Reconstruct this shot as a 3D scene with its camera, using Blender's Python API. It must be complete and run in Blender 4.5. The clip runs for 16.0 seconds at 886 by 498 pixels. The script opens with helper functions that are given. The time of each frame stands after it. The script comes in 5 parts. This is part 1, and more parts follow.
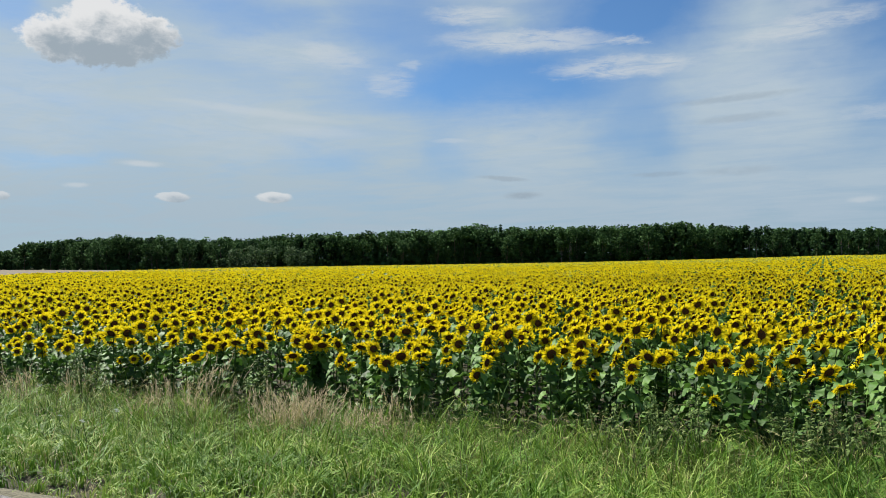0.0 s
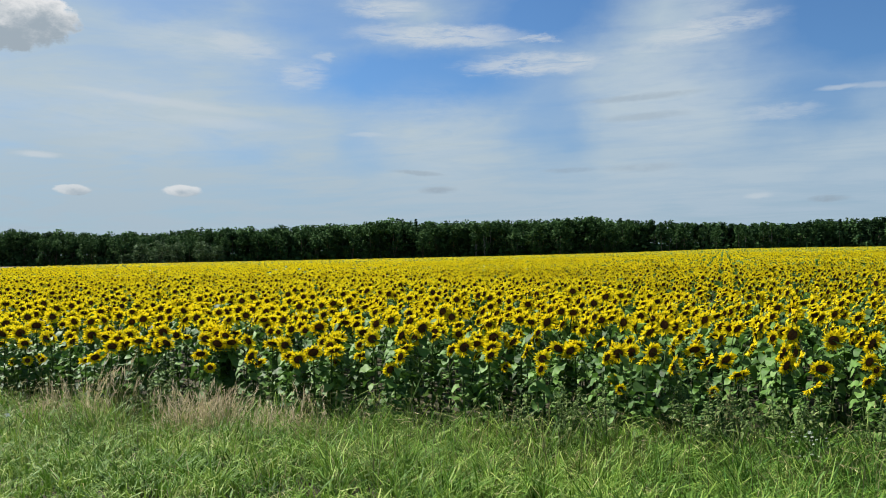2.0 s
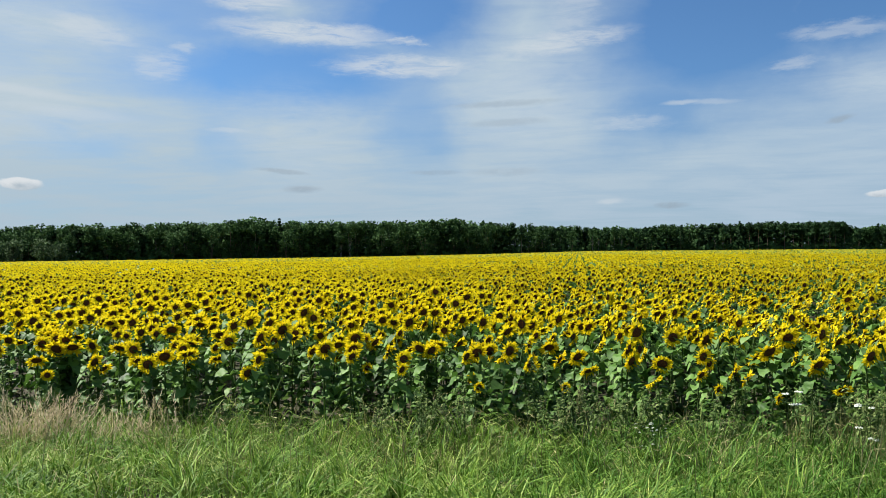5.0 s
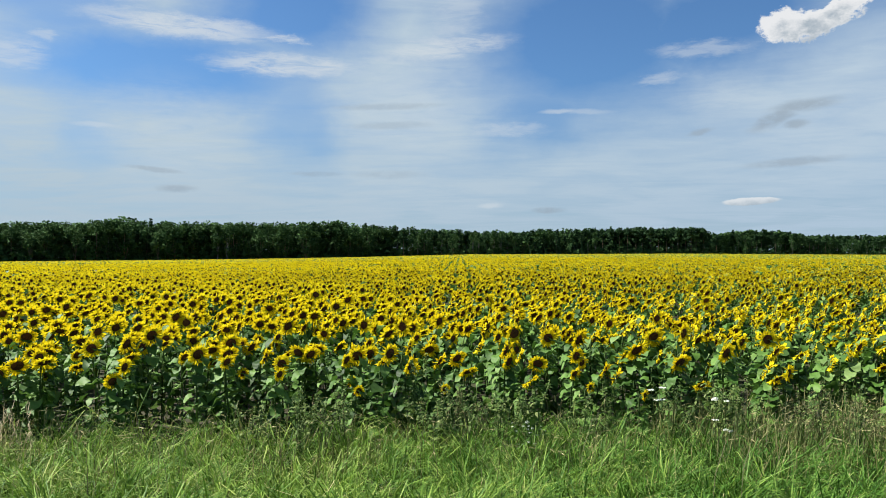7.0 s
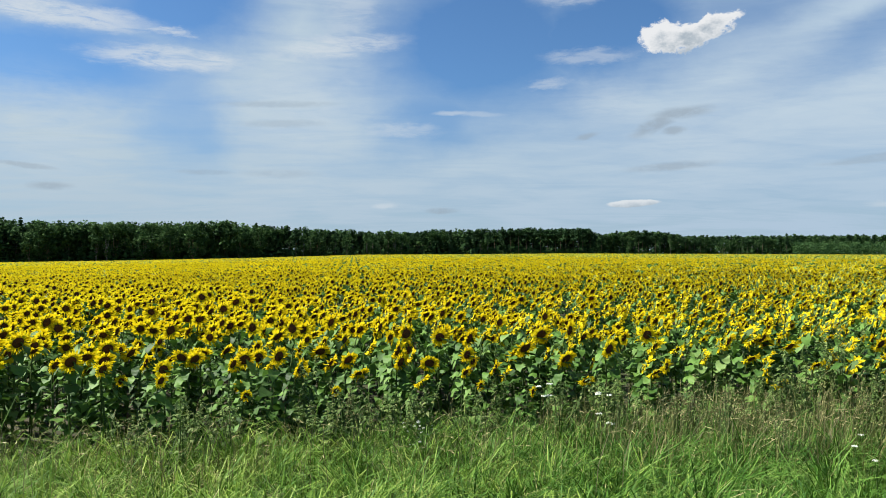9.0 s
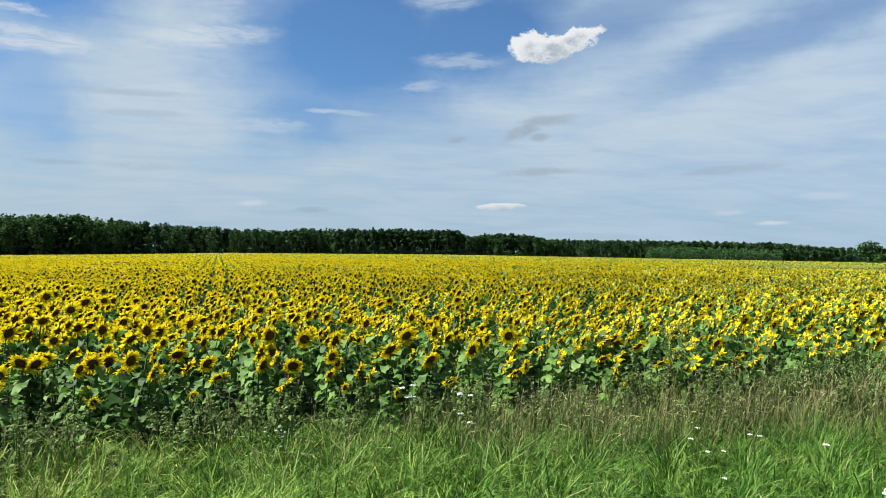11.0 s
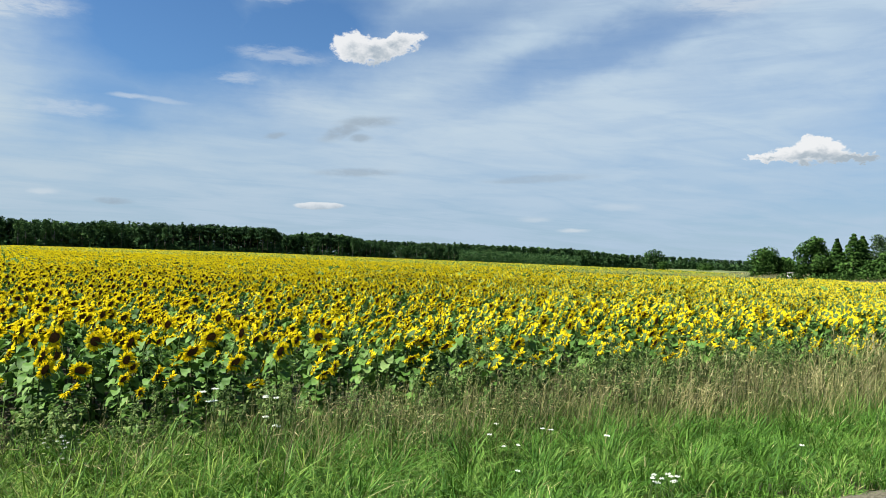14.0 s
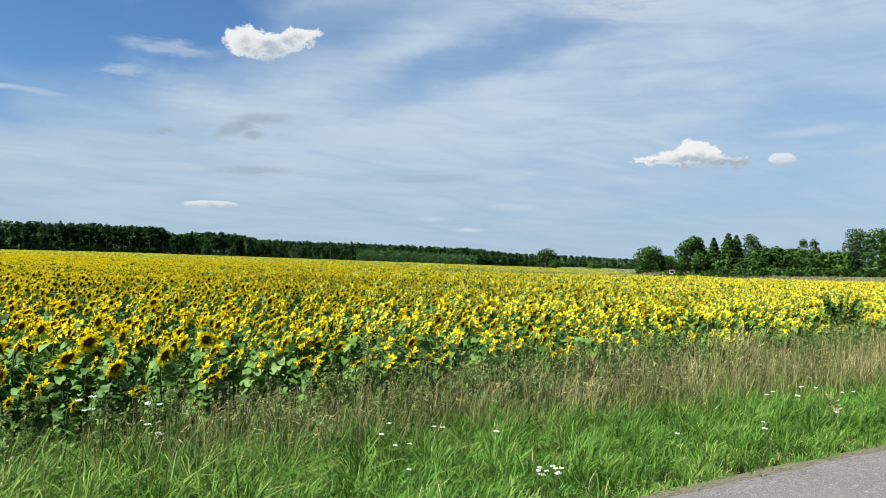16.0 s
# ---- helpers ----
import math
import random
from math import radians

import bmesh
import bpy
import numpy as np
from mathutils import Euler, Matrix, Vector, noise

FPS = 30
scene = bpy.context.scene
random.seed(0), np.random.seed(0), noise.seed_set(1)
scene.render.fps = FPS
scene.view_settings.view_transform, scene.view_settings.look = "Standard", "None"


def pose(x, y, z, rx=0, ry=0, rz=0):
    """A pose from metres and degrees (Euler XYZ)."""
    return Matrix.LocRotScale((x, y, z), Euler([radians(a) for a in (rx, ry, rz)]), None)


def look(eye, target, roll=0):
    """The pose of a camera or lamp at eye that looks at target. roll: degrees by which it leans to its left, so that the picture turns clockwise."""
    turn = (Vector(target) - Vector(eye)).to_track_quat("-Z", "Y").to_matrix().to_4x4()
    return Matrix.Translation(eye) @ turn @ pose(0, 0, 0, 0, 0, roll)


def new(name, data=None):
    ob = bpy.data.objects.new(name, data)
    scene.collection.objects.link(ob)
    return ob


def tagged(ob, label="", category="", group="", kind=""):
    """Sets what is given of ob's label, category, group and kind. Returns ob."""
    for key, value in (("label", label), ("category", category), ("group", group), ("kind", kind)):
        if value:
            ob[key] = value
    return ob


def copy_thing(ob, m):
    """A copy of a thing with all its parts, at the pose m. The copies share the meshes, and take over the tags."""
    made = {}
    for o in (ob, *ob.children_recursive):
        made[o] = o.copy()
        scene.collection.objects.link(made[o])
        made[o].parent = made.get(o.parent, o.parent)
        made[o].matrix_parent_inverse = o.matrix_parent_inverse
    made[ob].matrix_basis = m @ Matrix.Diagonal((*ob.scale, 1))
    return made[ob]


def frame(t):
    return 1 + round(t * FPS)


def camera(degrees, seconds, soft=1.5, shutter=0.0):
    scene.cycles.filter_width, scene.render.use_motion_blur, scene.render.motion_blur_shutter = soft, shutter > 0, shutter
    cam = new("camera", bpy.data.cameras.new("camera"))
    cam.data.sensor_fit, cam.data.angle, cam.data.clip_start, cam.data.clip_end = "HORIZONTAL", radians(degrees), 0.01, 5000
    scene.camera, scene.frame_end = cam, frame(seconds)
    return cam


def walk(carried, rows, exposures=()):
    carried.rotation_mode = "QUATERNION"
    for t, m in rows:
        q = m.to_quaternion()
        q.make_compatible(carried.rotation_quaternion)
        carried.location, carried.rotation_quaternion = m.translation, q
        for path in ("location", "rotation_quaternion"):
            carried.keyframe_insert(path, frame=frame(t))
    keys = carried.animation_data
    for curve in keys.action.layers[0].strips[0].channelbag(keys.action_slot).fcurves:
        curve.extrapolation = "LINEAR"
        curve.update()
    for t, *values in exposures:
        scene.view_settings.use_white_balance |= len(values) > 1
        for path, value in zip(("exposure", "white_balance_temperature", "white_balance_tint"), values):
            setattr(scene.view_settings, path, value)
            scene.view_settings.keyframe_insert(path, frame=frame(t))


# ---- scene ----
cam = camera(61.43, 16.0, soft=0.55)
# seconds, eye x y z, turn to the right, tilt up, roll (degrees)
PATH = [
    (0.0, -0.063, -0.089, 1.662, -25.82, 1.75, -0.29),
    (0.5, -0.066, -0.073, 1.661, -24.47, 1.74, -0.32),
    (1.0, -0.058, -0.068, 1.665, -22.91, 1.60, -0.44),
    (1.5, -0.048, -0.064, 1.662, -21.08, 1.37, -0.54),
    (2.0, -0.044, -0.056, 1.658, -19.34, 1.27, -0.62),
    (2.5, -0.035, -0.059, 1.660, -17.84, 1.23, -0.57),
    (3.0, -0.037, -0.054, 1.661, -16.34, 1.28, -0.62),
    (3.5, -0.030, -0.044, 1.657, -14.67, 1.35, -0.64),
    (6.0, -0.009, -0.013, 1.654, -4.59, 1.25, -0.13),
    (6.5, -0.006, -0.001, 1.649, -2.19, 1.35, -0.11),
    (7.0, -0.000, 0.000, 1.650, -0.00, 1.41, -0.26),
    (7.5, 0.008, 0.015, 1.652, 2.00, 1.44, -0.40),
    (8.0, 0.016, 0.021, 1.653, 3.98, 1.46, -0.47),
    (8.5, 0.026, 0.030, 1.651, 6.03, 1.42, -0.53),
    (9.0, 0.032, 0.027, 1.648, 8.13, 1.38, -0.57),
    (11.5, 0.081, -0.007, 1.674, 20.37, 1.46, 0.26),
    (12.0, 0.089, -0.003, 1.675, 22.50, 1.62, 0.35),
    (12.5, 0.103, -0.016, 1.675, 24.80, 1.72, 0.40),
    (13.0, 0.119, -0.014, 1.671, 27.25, 1.63, 0.61),
    (13.5, 0.123, -0.022, 1.669, 29.64, 1.57, 0.85),
    (14.0, 0.130, -0.034, 1.677, 32.00, 1.53, 1.19),
    (14.5, 0.136, -0.038, 1.675, 34.34, 1.58, 1.37),
    (15.0, 0.150, -0.049, 1.676, 36.42, 1.60, 1.19),
    (15.5, 0.160, -0.071, 1.677, 38.24, 1.55, 0.99),
    (16.0, 0.168, -0.075, 1.681, 39.88, 1.62, 0.81),
]


def aim(row):
    t, x, y, z, turn, tilt, roll = row
    a, b = radians(turn), radians(tilt)
    way = Vector((math.sin(a) * math.cos(b), math.cos(a) * math.cos(b), math.sin(b)))
    return t, look((x, y, z), Vector((x, y, z)) + way, roll)


walk(cam, [aim(r) for r in PATH], [(0.0, 1.25), (3.5, 1.34), (8.0, 1.43), (16.0, 1.48)])

# ---------------------------------------------------------------- light and sky
SUN_AZ, SUN_EL = -72.0, 47.0


def mathn(nt, op, a, b=None, c=None, clamp=False):
    n = nt.nodes.new("ShaderNodeMath")
    n.operation, n.use_clamp = op, clamp
    for i, v in enumerate((a, b, c)):
        if v is None:
            continue
        if isinstance(v, (int, float)):
            n.inputs[i].default_value = v
        else:
            nt.links.new(v, n.inputs[i])
    return n.outputs[0]


def remap(nt, v, lo, hi, to0=0.0, to1=1.0, kind="SMOOTHSTEP"):
    n = nt.nodes.new("ShaderNodeMapRange")
    n.interpolation_type = kind
    nt.links.new(v, n.inputs[0])
    for i, x in enumerate((lo, hi, to0, to1)):
        n.inputs[i + 1].default_value = x
    return n.outputs[0]


def mixc(nt, fac, a, b, blend="MIX"):
    n = nt.nodes.new("ShaderNodeMix")
    n.data_type, n.blend_type = "RGBA", blend
    for sock, v in ((n.inputs[0], fac), (n.inputs[6], a), (n.inputs[7], b)):
        if isinstance(v, (int, float)):
            sock.default_value = v
        elif isinstance(v, tuple):
            sock.default_value = (*v[:3], 1)
        else:
            nt.links.new(v, sock)
    return n.outputs[2]


def noise_tex(nt, vec, scale, detail=4.0, rough=0.55, distort=0.0):
    n = nt.nodes.new("ShaderNodeTexNoise")
    n.inputs["Scale"].default_value, n.inputs["Detail"].default_value = scale, detail
    n.inputs["Roughness"].default_value, n.inputs["Distortion"].default_value = rough, distort
    if vec is not None:
        nt.links.new(vec, n.inputs["Vector"])
    return n.outputs[0]


world = bpy.data.worlds.new("sky")
scene.world = world
world.use_nodes = True
nt = world.node_tree
nt.nodes.clear()
sky = nt.nodes.new("ShaderNodeTexSky")
sky.sky_type, sky.sun_disc = "NISHITA", False
sky.sun_elevation, sky.sun_rotation = radians(SUN_EL), radians(SUN_AZ)
sky.air_density, sky.dust_density, sky.ozone_density = 1.0, 0.4, 1.6
coord = nt.nodes.new("ShaderNodeTexCoord")
sep = nt.nodes.new("ShaderNodeSeparateXYZ")
nt.links.new(coord.outputs["Generated"], sep.inputs[0])
dx, dy, dz = sep.outputs
AZ = mathn(nt, "MULTIPLY", mathn(nt, "ARCTAN2", dx, dy), 57.2958)
EL = mathn(nt, "MULTIPLY", mathn(nt, "ARCSINE", dz), 57.2958)
angles = nt.nodes.new("ShaderNodeCombineXYZ")
nt.links.new(AZ, angles.inputs[0])
nt.links.new(EL, angles.inputs[1])
# a sheet of high cloud seen in perspective, drawn out along the wind
high = mathn(nt, "ADD", mathn(nt, "MAXIMUM", dz, 0.0), 0.09)
flat = nt.nodes.new("ShaderNodeCombineXYZ")
nt.links.new(mathn(nt, "DIVIDE", dx, high), flat.inputs[0])
nt.links.new(mathn(nt, "DIVIDE", dy, high), flat.inputs[1])


def stretched(vec, sx, sy, turn=0.0):
    n = nt.nodes.new("ShaderNodeMapping")
    n.inputs["Scale"].default_value, n.inputs["Rotation"].default_value = (sx, sy, 1), (0, 0, radians(turn))
    nt.links.new(vec, n.inputs["Vector"])
    return n.outputs[0]


def warped(vec, sx, sy, turn, scale, detail, rough, across, up):
    """Angles pushed about by noise: wind-torn edges of a bounded size (degrees)."""
    v = stretched(vec, sx, sy, turn)
    p = mathn(nt, "MULTIPLY_ADD", mathn(nt, "SUBTRACT", noise_tex(nt, v, scale, detail, rough), 0.5), across, AZ)
    v = stretched(vec, sx * 0.93, sy * 1.1, turn + 90)
    q = mathn(nt, "MULTIPLY_ADD", mathn(nt, "SUBTRACT", noise_tex(nt, v, scale, detail, rough), 0.5), up, EL)
    n = nt.nodes.new("ShaderNodeCombineXYZ")
    nt.links.new(p, n.inputs[0])
    nt.links.new(q, n.inputs[1])
    return n.outputs[0]


soft_noise = noise_tex(nt, stretched(angles.outputs[0], 0.05, 0.11, 8), 1.0, 6.0, 0.58, 0.9)
wisps = noise_tex(nt, stretched(flat.outputs[0], 0.55, 1.5, 12), 1.6, 7.0, 0.62, 0.9)
streaks = noise_tex(nt, stretched(angles.outputs[0], 0.10, 0.75, 3), 1.0, 5.0, 0.6, 0.5)
puffs = noise_tex(nt, stretched(angles.outputs[0], 0.55, 0.85), 1.5, 6.0, 0.62, 0.3)
fine = noise_tex(nt, stretched(angles.outputs[0], 0.30, 1.7, 4), 1.0, 6.0, 0.66, 0.8)
broad_way = warped(angles.outputs[0], 0.16, 0.28, 6, 1.0, 5.0, 0.6, 5.5, 3.2)
torn_way = warped(angles.outputs[0], 0.35, 0.9, 5, 1.0, 7.0, 0.68, 3.6, 1.5)
puff_way = warped(angles.outputs[0], 0.8, 1.0, 0, 1.1, 6.0, 0.66, 2.4, 1.9)
thin_way = warped(angles.outputs[0], 0.7, 1.6, 0, 1.0, 5.0, 0.6, 1.0, 0.34)


def away(way, az, el, w, h, tilt, after=None):
    """How far off the middle of an oval patch: 1 at its rim."""
    m = nt.nodes.new("ShaderNodeMapping")
    m.vector_type = "TEXTURE"
    m.inputs["Location"].default_value, m.inputs["Rotation"].default_value, m.inputs["Scale"].default_value = (az, el, 0), (0, 0, radians(tilt)), (w, h, 1)
    if after is not None:
        # one patch after the other keeps the shader's memory small
        k = nt.nodes.new("ShaderNodeVectorMath")
        k.operation = "SCALE"
        nt.links.new(way, k.inputs[0])
        nt.links.new(mathn(nt, "MULTIPLY_ADD", after, 1e-8, 1.0), k.inputs["Scale"])
        way = k.outputs[0]
    nt.links.new(way, m.inputs["Vector"])
    n = nt.nodes.new("ShaderNodeVectorMath")
    n.operation = "LENGTH"
    nt.links.new(m.outputs[0], n.inputs[0])
    return n.outputs["Value"]


def most(*masks):
    out = masks[0]
    for m in masks[1:]:
        out = mathn(nt, "MAXIMUM", out, m)
    return out


def patches(way, rows, inner, outer):
    """The densest of soft ovals: bearing, height, half width, half height (degrees), tilt, strength."""
    out = None
    for r in rows:
        one = remap(nt, away(way, *r[:5], after=out), inner, outer, r[5], 0.0)
        out = one if out is None else mathn(nt, "MAXIMUM", out, one)
    return out


BLUE_LEFT = [
    (-21.1, 14.1, 11.1, 2.7, 0, 0.95), (-27.7, 17.9, 6.4, 3.2, -15, 0.60), (-11.3, 18.6, 6.4, 3.2, 5, 0.90), (-10.2, 10.6, 2.3, 3.4, 20, 0.50),
    (-25.5, 9.1, 2.4, 2.0, 0, 0.42), (-34.6, 8.6, 3.4, 1.0, 0, 0.36), (-52.9, 7.9, 4.2, 0.6, 0, 0.40), (-40.5, 18.8, 6.9, 1.3, 0, 0.42),
    (-11.3, 12.0, 3.6, 3.6, 20, 0.55), (-15.1, 17.5, 4.8, 1.9, 0, 0.75), (-56.7, 17.7, 2.0, 1.5, 0, 0.50),
]
BLUE_RIGHT = [
    (11.5, 16.7, 9.8, 6.2, 0, 0.98), (20.0, 16.8, 6.8, 3.7, 10, 0.96), (7.7, 11.4, 4.6, 3.2, 0, 0.75), (5.9, 9.4, 3.5, 1.2, 0, 0.40),
    (21.0, 17.4, 7.7, 4.1, 8, 0.92), (31.5, 18.2, 7.7, 2.2, 15, 0.50), (42.3, 15.8, 12.3, 1.6, 18, 0.55), (66.3, 10.9, 8.5, 2.3, 5, 0.34),
    (68.4, 15.0, 6.9, 2.3, 0, 0.25), (63.1, 6.2, 11.1, 2.4, 0, 0.20), (-10.8, 9.3, 2.4, 2.5, 10, 0.35), (6.5, 9.5, 4.2, 2.0, 0, 0.40),
]
WHITER = [
    (-2.7, 12.6, 5.3, 4.8, 0, 0.55), (-20.2, 9.2, 5.4, 3.9, 0, 0.42), (20.9, 11.9, 4.6, 1.7, -5, 0.55), (-38.0, 16.3, 6.5, 1.5, -8, 0.60),
    (-42.1, 10.9, 10.6, 2.9, -5, 0.55), (29.7, 10.7, 9.2, 4.5, 20, 0.35), (-54.7, 11.8, 6.4, 5.2, 0, 0.60),
    (40.3, 11.7, 10.7, 3.4, 15, 0.30), (-3.6, 6.2, 8.7, 2.6, 0, 0.20),
]
CIRRUS = [
    (-19.4, 17.2, 7.2, 0.91, -2, 0.95), (-12.0, 16.8, 1.5, 0.38, 0, 0.85), (-12.0, 15.0, 6.4, 0.89, 0, 0.90), (-23.7, 19.1, 3.7, 0.74, 0, 0.80),
    (0.3, 16.5, 5.7, 0.87, 7, 0.80), (-29.9, 14.2, 2.2, 1.13, 0, 0.60), (-28.3, 15.6, 1.1, 0.48, 0, 0.50), (19.4, 15.5, 3.6, 0.66, 0, 0.50),
    (16.5, 13.6, 1.8, 0.54, 0, 0.50), (5.3, 10.4, 2.9, 0.65, 0, 0.45), (18.4, 19.7, 3.4, 0.60, 0, 0.50), (53.2, 19.3, 5.0, 1.35, 0, 0.70),
    (-34.2, 16.1, 3.1, 0.95, -10, 0.60), (1.2, 18.7, 2.1, 1.95, 40, 0.40),
]
THREADS = [
    (9.0, 11.7, 1.4, 0.17, 0, 0.60), (-40.1, 11.9, 5.8, 0.34, -5, 0.50), (-35.5, 10.6, 3.9, 0.43, -3, 0.40), (66.0, 9.9, 3.2, 0.35, 3, 0.40),
    (-25.1, 10.0, 1.4, 0.17, 0, 0.45), (10.8, 11.6, 2.0, 0.19, -3, 0.40), (-47.9, 7.8, 1.3, 0.20, 0, 0.80), (-52.1, 6.1, 0.8, 0.19, 0, 0.70),
    (41.9, 3.1, 1.1, 0.15, 0, 0.80), (39.0, 3.9, 1.2, 0.22, 0, 0.45), (45.3, 4.9, 1.9, 0.30, 0, 0.35), (3.6, 4.7, 1.0, 0.22, 0, 0.60),
]
GREY = [
    (26.0, 11.0, 2.2, 0.42, 5, 0.75), (24.2, 10.3, 1.7, 0.52, 25, 0.75), (25.5, 9.8, 0.7, 0.30, 0, 0.70), (19.2, 9.7, 0.8, 0.22, 10, 0.60),
    (25.3, 7.2, 3.0, 0.30, 2, 0.60), (-4.3, 12.2, 4.0, 0.24, 2, 0.40), (-4.0, 10.8, 2.9, 0.28, 2, 0.35), (-9.6, 7.1, 1.9, 0.19, 0, 0.40),
    (39.5, 7.0, 3.9, 0.30, 3, 0.40), (37.4, 6.8, 2.3, 0.20, 2, 0.40), (-21.2, 7.1, 1.8, 0.17, -5, 0.50), (8.0, 4.3, 1.1, 0.24, 0, 0.70),
    (-19.7, 5.8, 1.2, 0.30, 0, 0.60), (-4.1, 7.1, 2.6, 0.30, 0, 0.30),
]
# heaped clouds: lobes of each (bearing, height, half width, half height, tilt), then how white and how shaded below
HEAPS = [
    ([(-50.5, 17.2, 2.6, 2.0, 0), (-53.4, 15.8, 2.3, 1.45, 0), (-47.7, 16.6, 2.35, 1.5, 0), (-50.5, 15.5, 3.5, 1.35, 0)], 16.2, 1.5, 0.95),
    ([(24.7, 16.4, 1.6, 1.15, 0), (28.0, 16.8, 2.4, 0.78, 14), (26.3, 16.2, 2.2, 0.9, 6)], 15.4, 1.2, 0.88),
    ([(57.9, 8.4, 2.7, 0.62, 0), (58.7, 8.9, 1.4, 0.62, 0), (55.6, 8.3, 1.55, 0.33, 0), (60.8, 8.0, 1.6, 0.32, 0)], 8.2, 0.55, 0.88),
    ([(64.4, 8.1, 0.9, 0.42, 0)], 7.9, 0.4, 0.85), ([(-38.6, 5.6, 1.35, 0.47, 0)], 5.5, 0.4, 0.88), ([(-45.8, 5.5, 1.2, 0.41, 0)], 5.4, 0.4, 0.74),
    ([(22.5, 4.6, 1.85, 0.29, 2)], 4.5, 0.3, 0.82), ([(-56.6, 5.2, 0.6, 0.30, 0)], 5.1, 0.3, 0.70),
]
# a broad veil of high cloud, open where the blue shows through
open_sky = most(patches(broad_way, BLUE_LEFT, 0.25, 1.6), patches(broad_way, BLUE_RIGHT, 0.25, 1.6))
veil = mathn(nt, "SUBTRACT", remap(nt, EL, 8.0, 19.0, 0.96, 0.86), open_sky, clamp=True)
veil = mathn(nt, "MULTIPLY", veil, remap(nt, wisps, 0.32, 0.60, 0.84, 1.03))
veil = mathn(nt, "MULTIPLY", veil, remap(nt, streaks, 0.32, 0.62, 0.84, 1.05))
veil = mathn(nt, "MULTIPLY", veil, remap(nt, soft_noise, 0.35, 0.60, 0.92, 1.04))
# outside the view the same broken veil goes round the sky
rest = mathn(nt, "MULTIPLY", remap(nt, soft_noise, 0.40, 0.66), 0.75)
out_of_view = most(remap(nt, mathn(nt, "ABSOLUTE", mathn(nt, "SUBTRACT", AZ, 7)), 66, 84), remap(nt, EL, 20, 27))
swap = nt.nodes.new("ShaderNodeMix")
nt.links.new(out_of_view, swap.inputs[0])
nt.links.new(veil, swap.inputs[2])
nt.links.new(rest, swap.inputs[3])
veil = swap.outputs[0]
veil_colour = mixc(nt, remap(nt, EL, 0.0, 14.0), mixc(nt, remap(nt, AZ, -40, 60), (0.455, 0.582, 0.685), (0.445, 0.585, 0.735)), mixc(nt, remap(nt, AZ, -40, 60), (0.525, 0.645, 0.73), (0.52, 0.655, 0.79)))
SKY_GAIN = 0.105
base = mixc(nt, 1.0, sky.outputs[0], tuple(SKY_GAIN * k for k in (0.60, 0.90, 1.18)), "MULTIPLY")
base = mixc(nt, remap(nt, EL, 1.0, 15.0), mixc(nt, 1.0, base, (0.72, 0.74, 0.78), "MULTIPLY"), base)
colour = mixc(nt, veil, base, veil_colour)
white_veil = mathn(nt, "MULTIPLY", patches(broad_way, WHITER, 0.1, 1.5), remap(nt, fine, 0.30, 0.62, 0.40, 1.0))
colour = mixc(nt, mathn(nt, "MULTIPLY", white_veil, 0.75), colour, (0.63, 0.725, 0.80))
# bright streaks of cirrus and thin threads
high_streaks = mathn(nt, "MULTIPLY", patches(torn_way, CIRRUS, 0.40, 1.20), remap(nt, fine, 0.30, 0.58, 0.22, 1.0))
colour = mixc(nt, mathn(nt, "MULTIPLY", most(high_streaks, patches(thin_way, THREADS, 0.3, 1.4)), 0.80), colour, (0.70, 0.76, 0.81))
# thin grey scraps against the veil
colour = mixc(nt, mathn(nt, "MULTIPLY", patches(thin_way, GREY, 0.4, 1.4), remap(nt, puffs, 0.30, 0.55, 0.5, 1.0)), colour, (0.35, 0.43, 0.51))
cover = glow = None
for lobes, foot, rise, white in HEAPS:
    d = None
    for lobe in lobes:
        one = away(puff_way if lobes[0][3] > 0.6 else thin_way, *lobe, after=d if d is not None else glow)
        d = one if d is None else mathn(nt, "SMOOTH_MIN", d, one, 0.25)
    m = remap(nt, mathn(nt, "MULTIPLY_ADD", puffs, 0.5, mathn(nt, "SUBTRACT", d, 0.25)), 0.80, 1.10, 1.0, 0.0)
    middle, wide = lobes[0][0], lobes[0][2]
    lit = mathn(nt, "MULTIPLY_ADD", EL, 0.6 / rise, mathn(nt, "MULTIPLY_ADD", d, 0.9 if len(lobes) > 1 else 0.25, -0.6 * foot / rise + 0.2 * middle / wide + (0.0 if len(lobes) > 1 else 0.45)))
    lit = mathn(nt, "MULTIPLY_ADD", AZ, -0.2 / wide, lit)
    lit = remap(nt, mathn(nt, "MULTIPLY_ADD", puffs, 1.4, mathn(nt, "SUBTRACT", lit, 0.7)), 0.0, 1.15, 0.0, white)
    lit = mathn(nt, "MULTIPLY", lit, m)
    if len(lobes) == 1:
        m = mathn(nt, "MULTIPLY", m, 0.75)
        lit = mathn(nt, "MULTIPLY", lit, 0.75)
    cover = m if cover is None else mathn(nt, "MAXIMUM", cover, m)
    glow = lit if glow is None else mathn(nt, "MAXIMUM", glow, lit)
colour = mixc(nt, mathn(nt, "MULTIPLY", cover, 0.95), colour, mixc(nt, mathn(nt, "DIVIDE", glow, mathn(nt, "MAXIMUM", cover, 0.001)), (0.40, 0.475, 0.54), (0.97, 0.97, 0.97)))
ground_side = remap(nt, EL, -3.0, -0.5)
colour = mixc(nt, ground_side, (0.10, 0.11, 0.06), colour)
back = nt.nodes.new("ShaderNodeBackground")
nt.links.new(colour, back.inputs[0])
back.inputs[1].default_value = 0.352
out = nt.nodes.new("ShaderNodeOutputWorld")
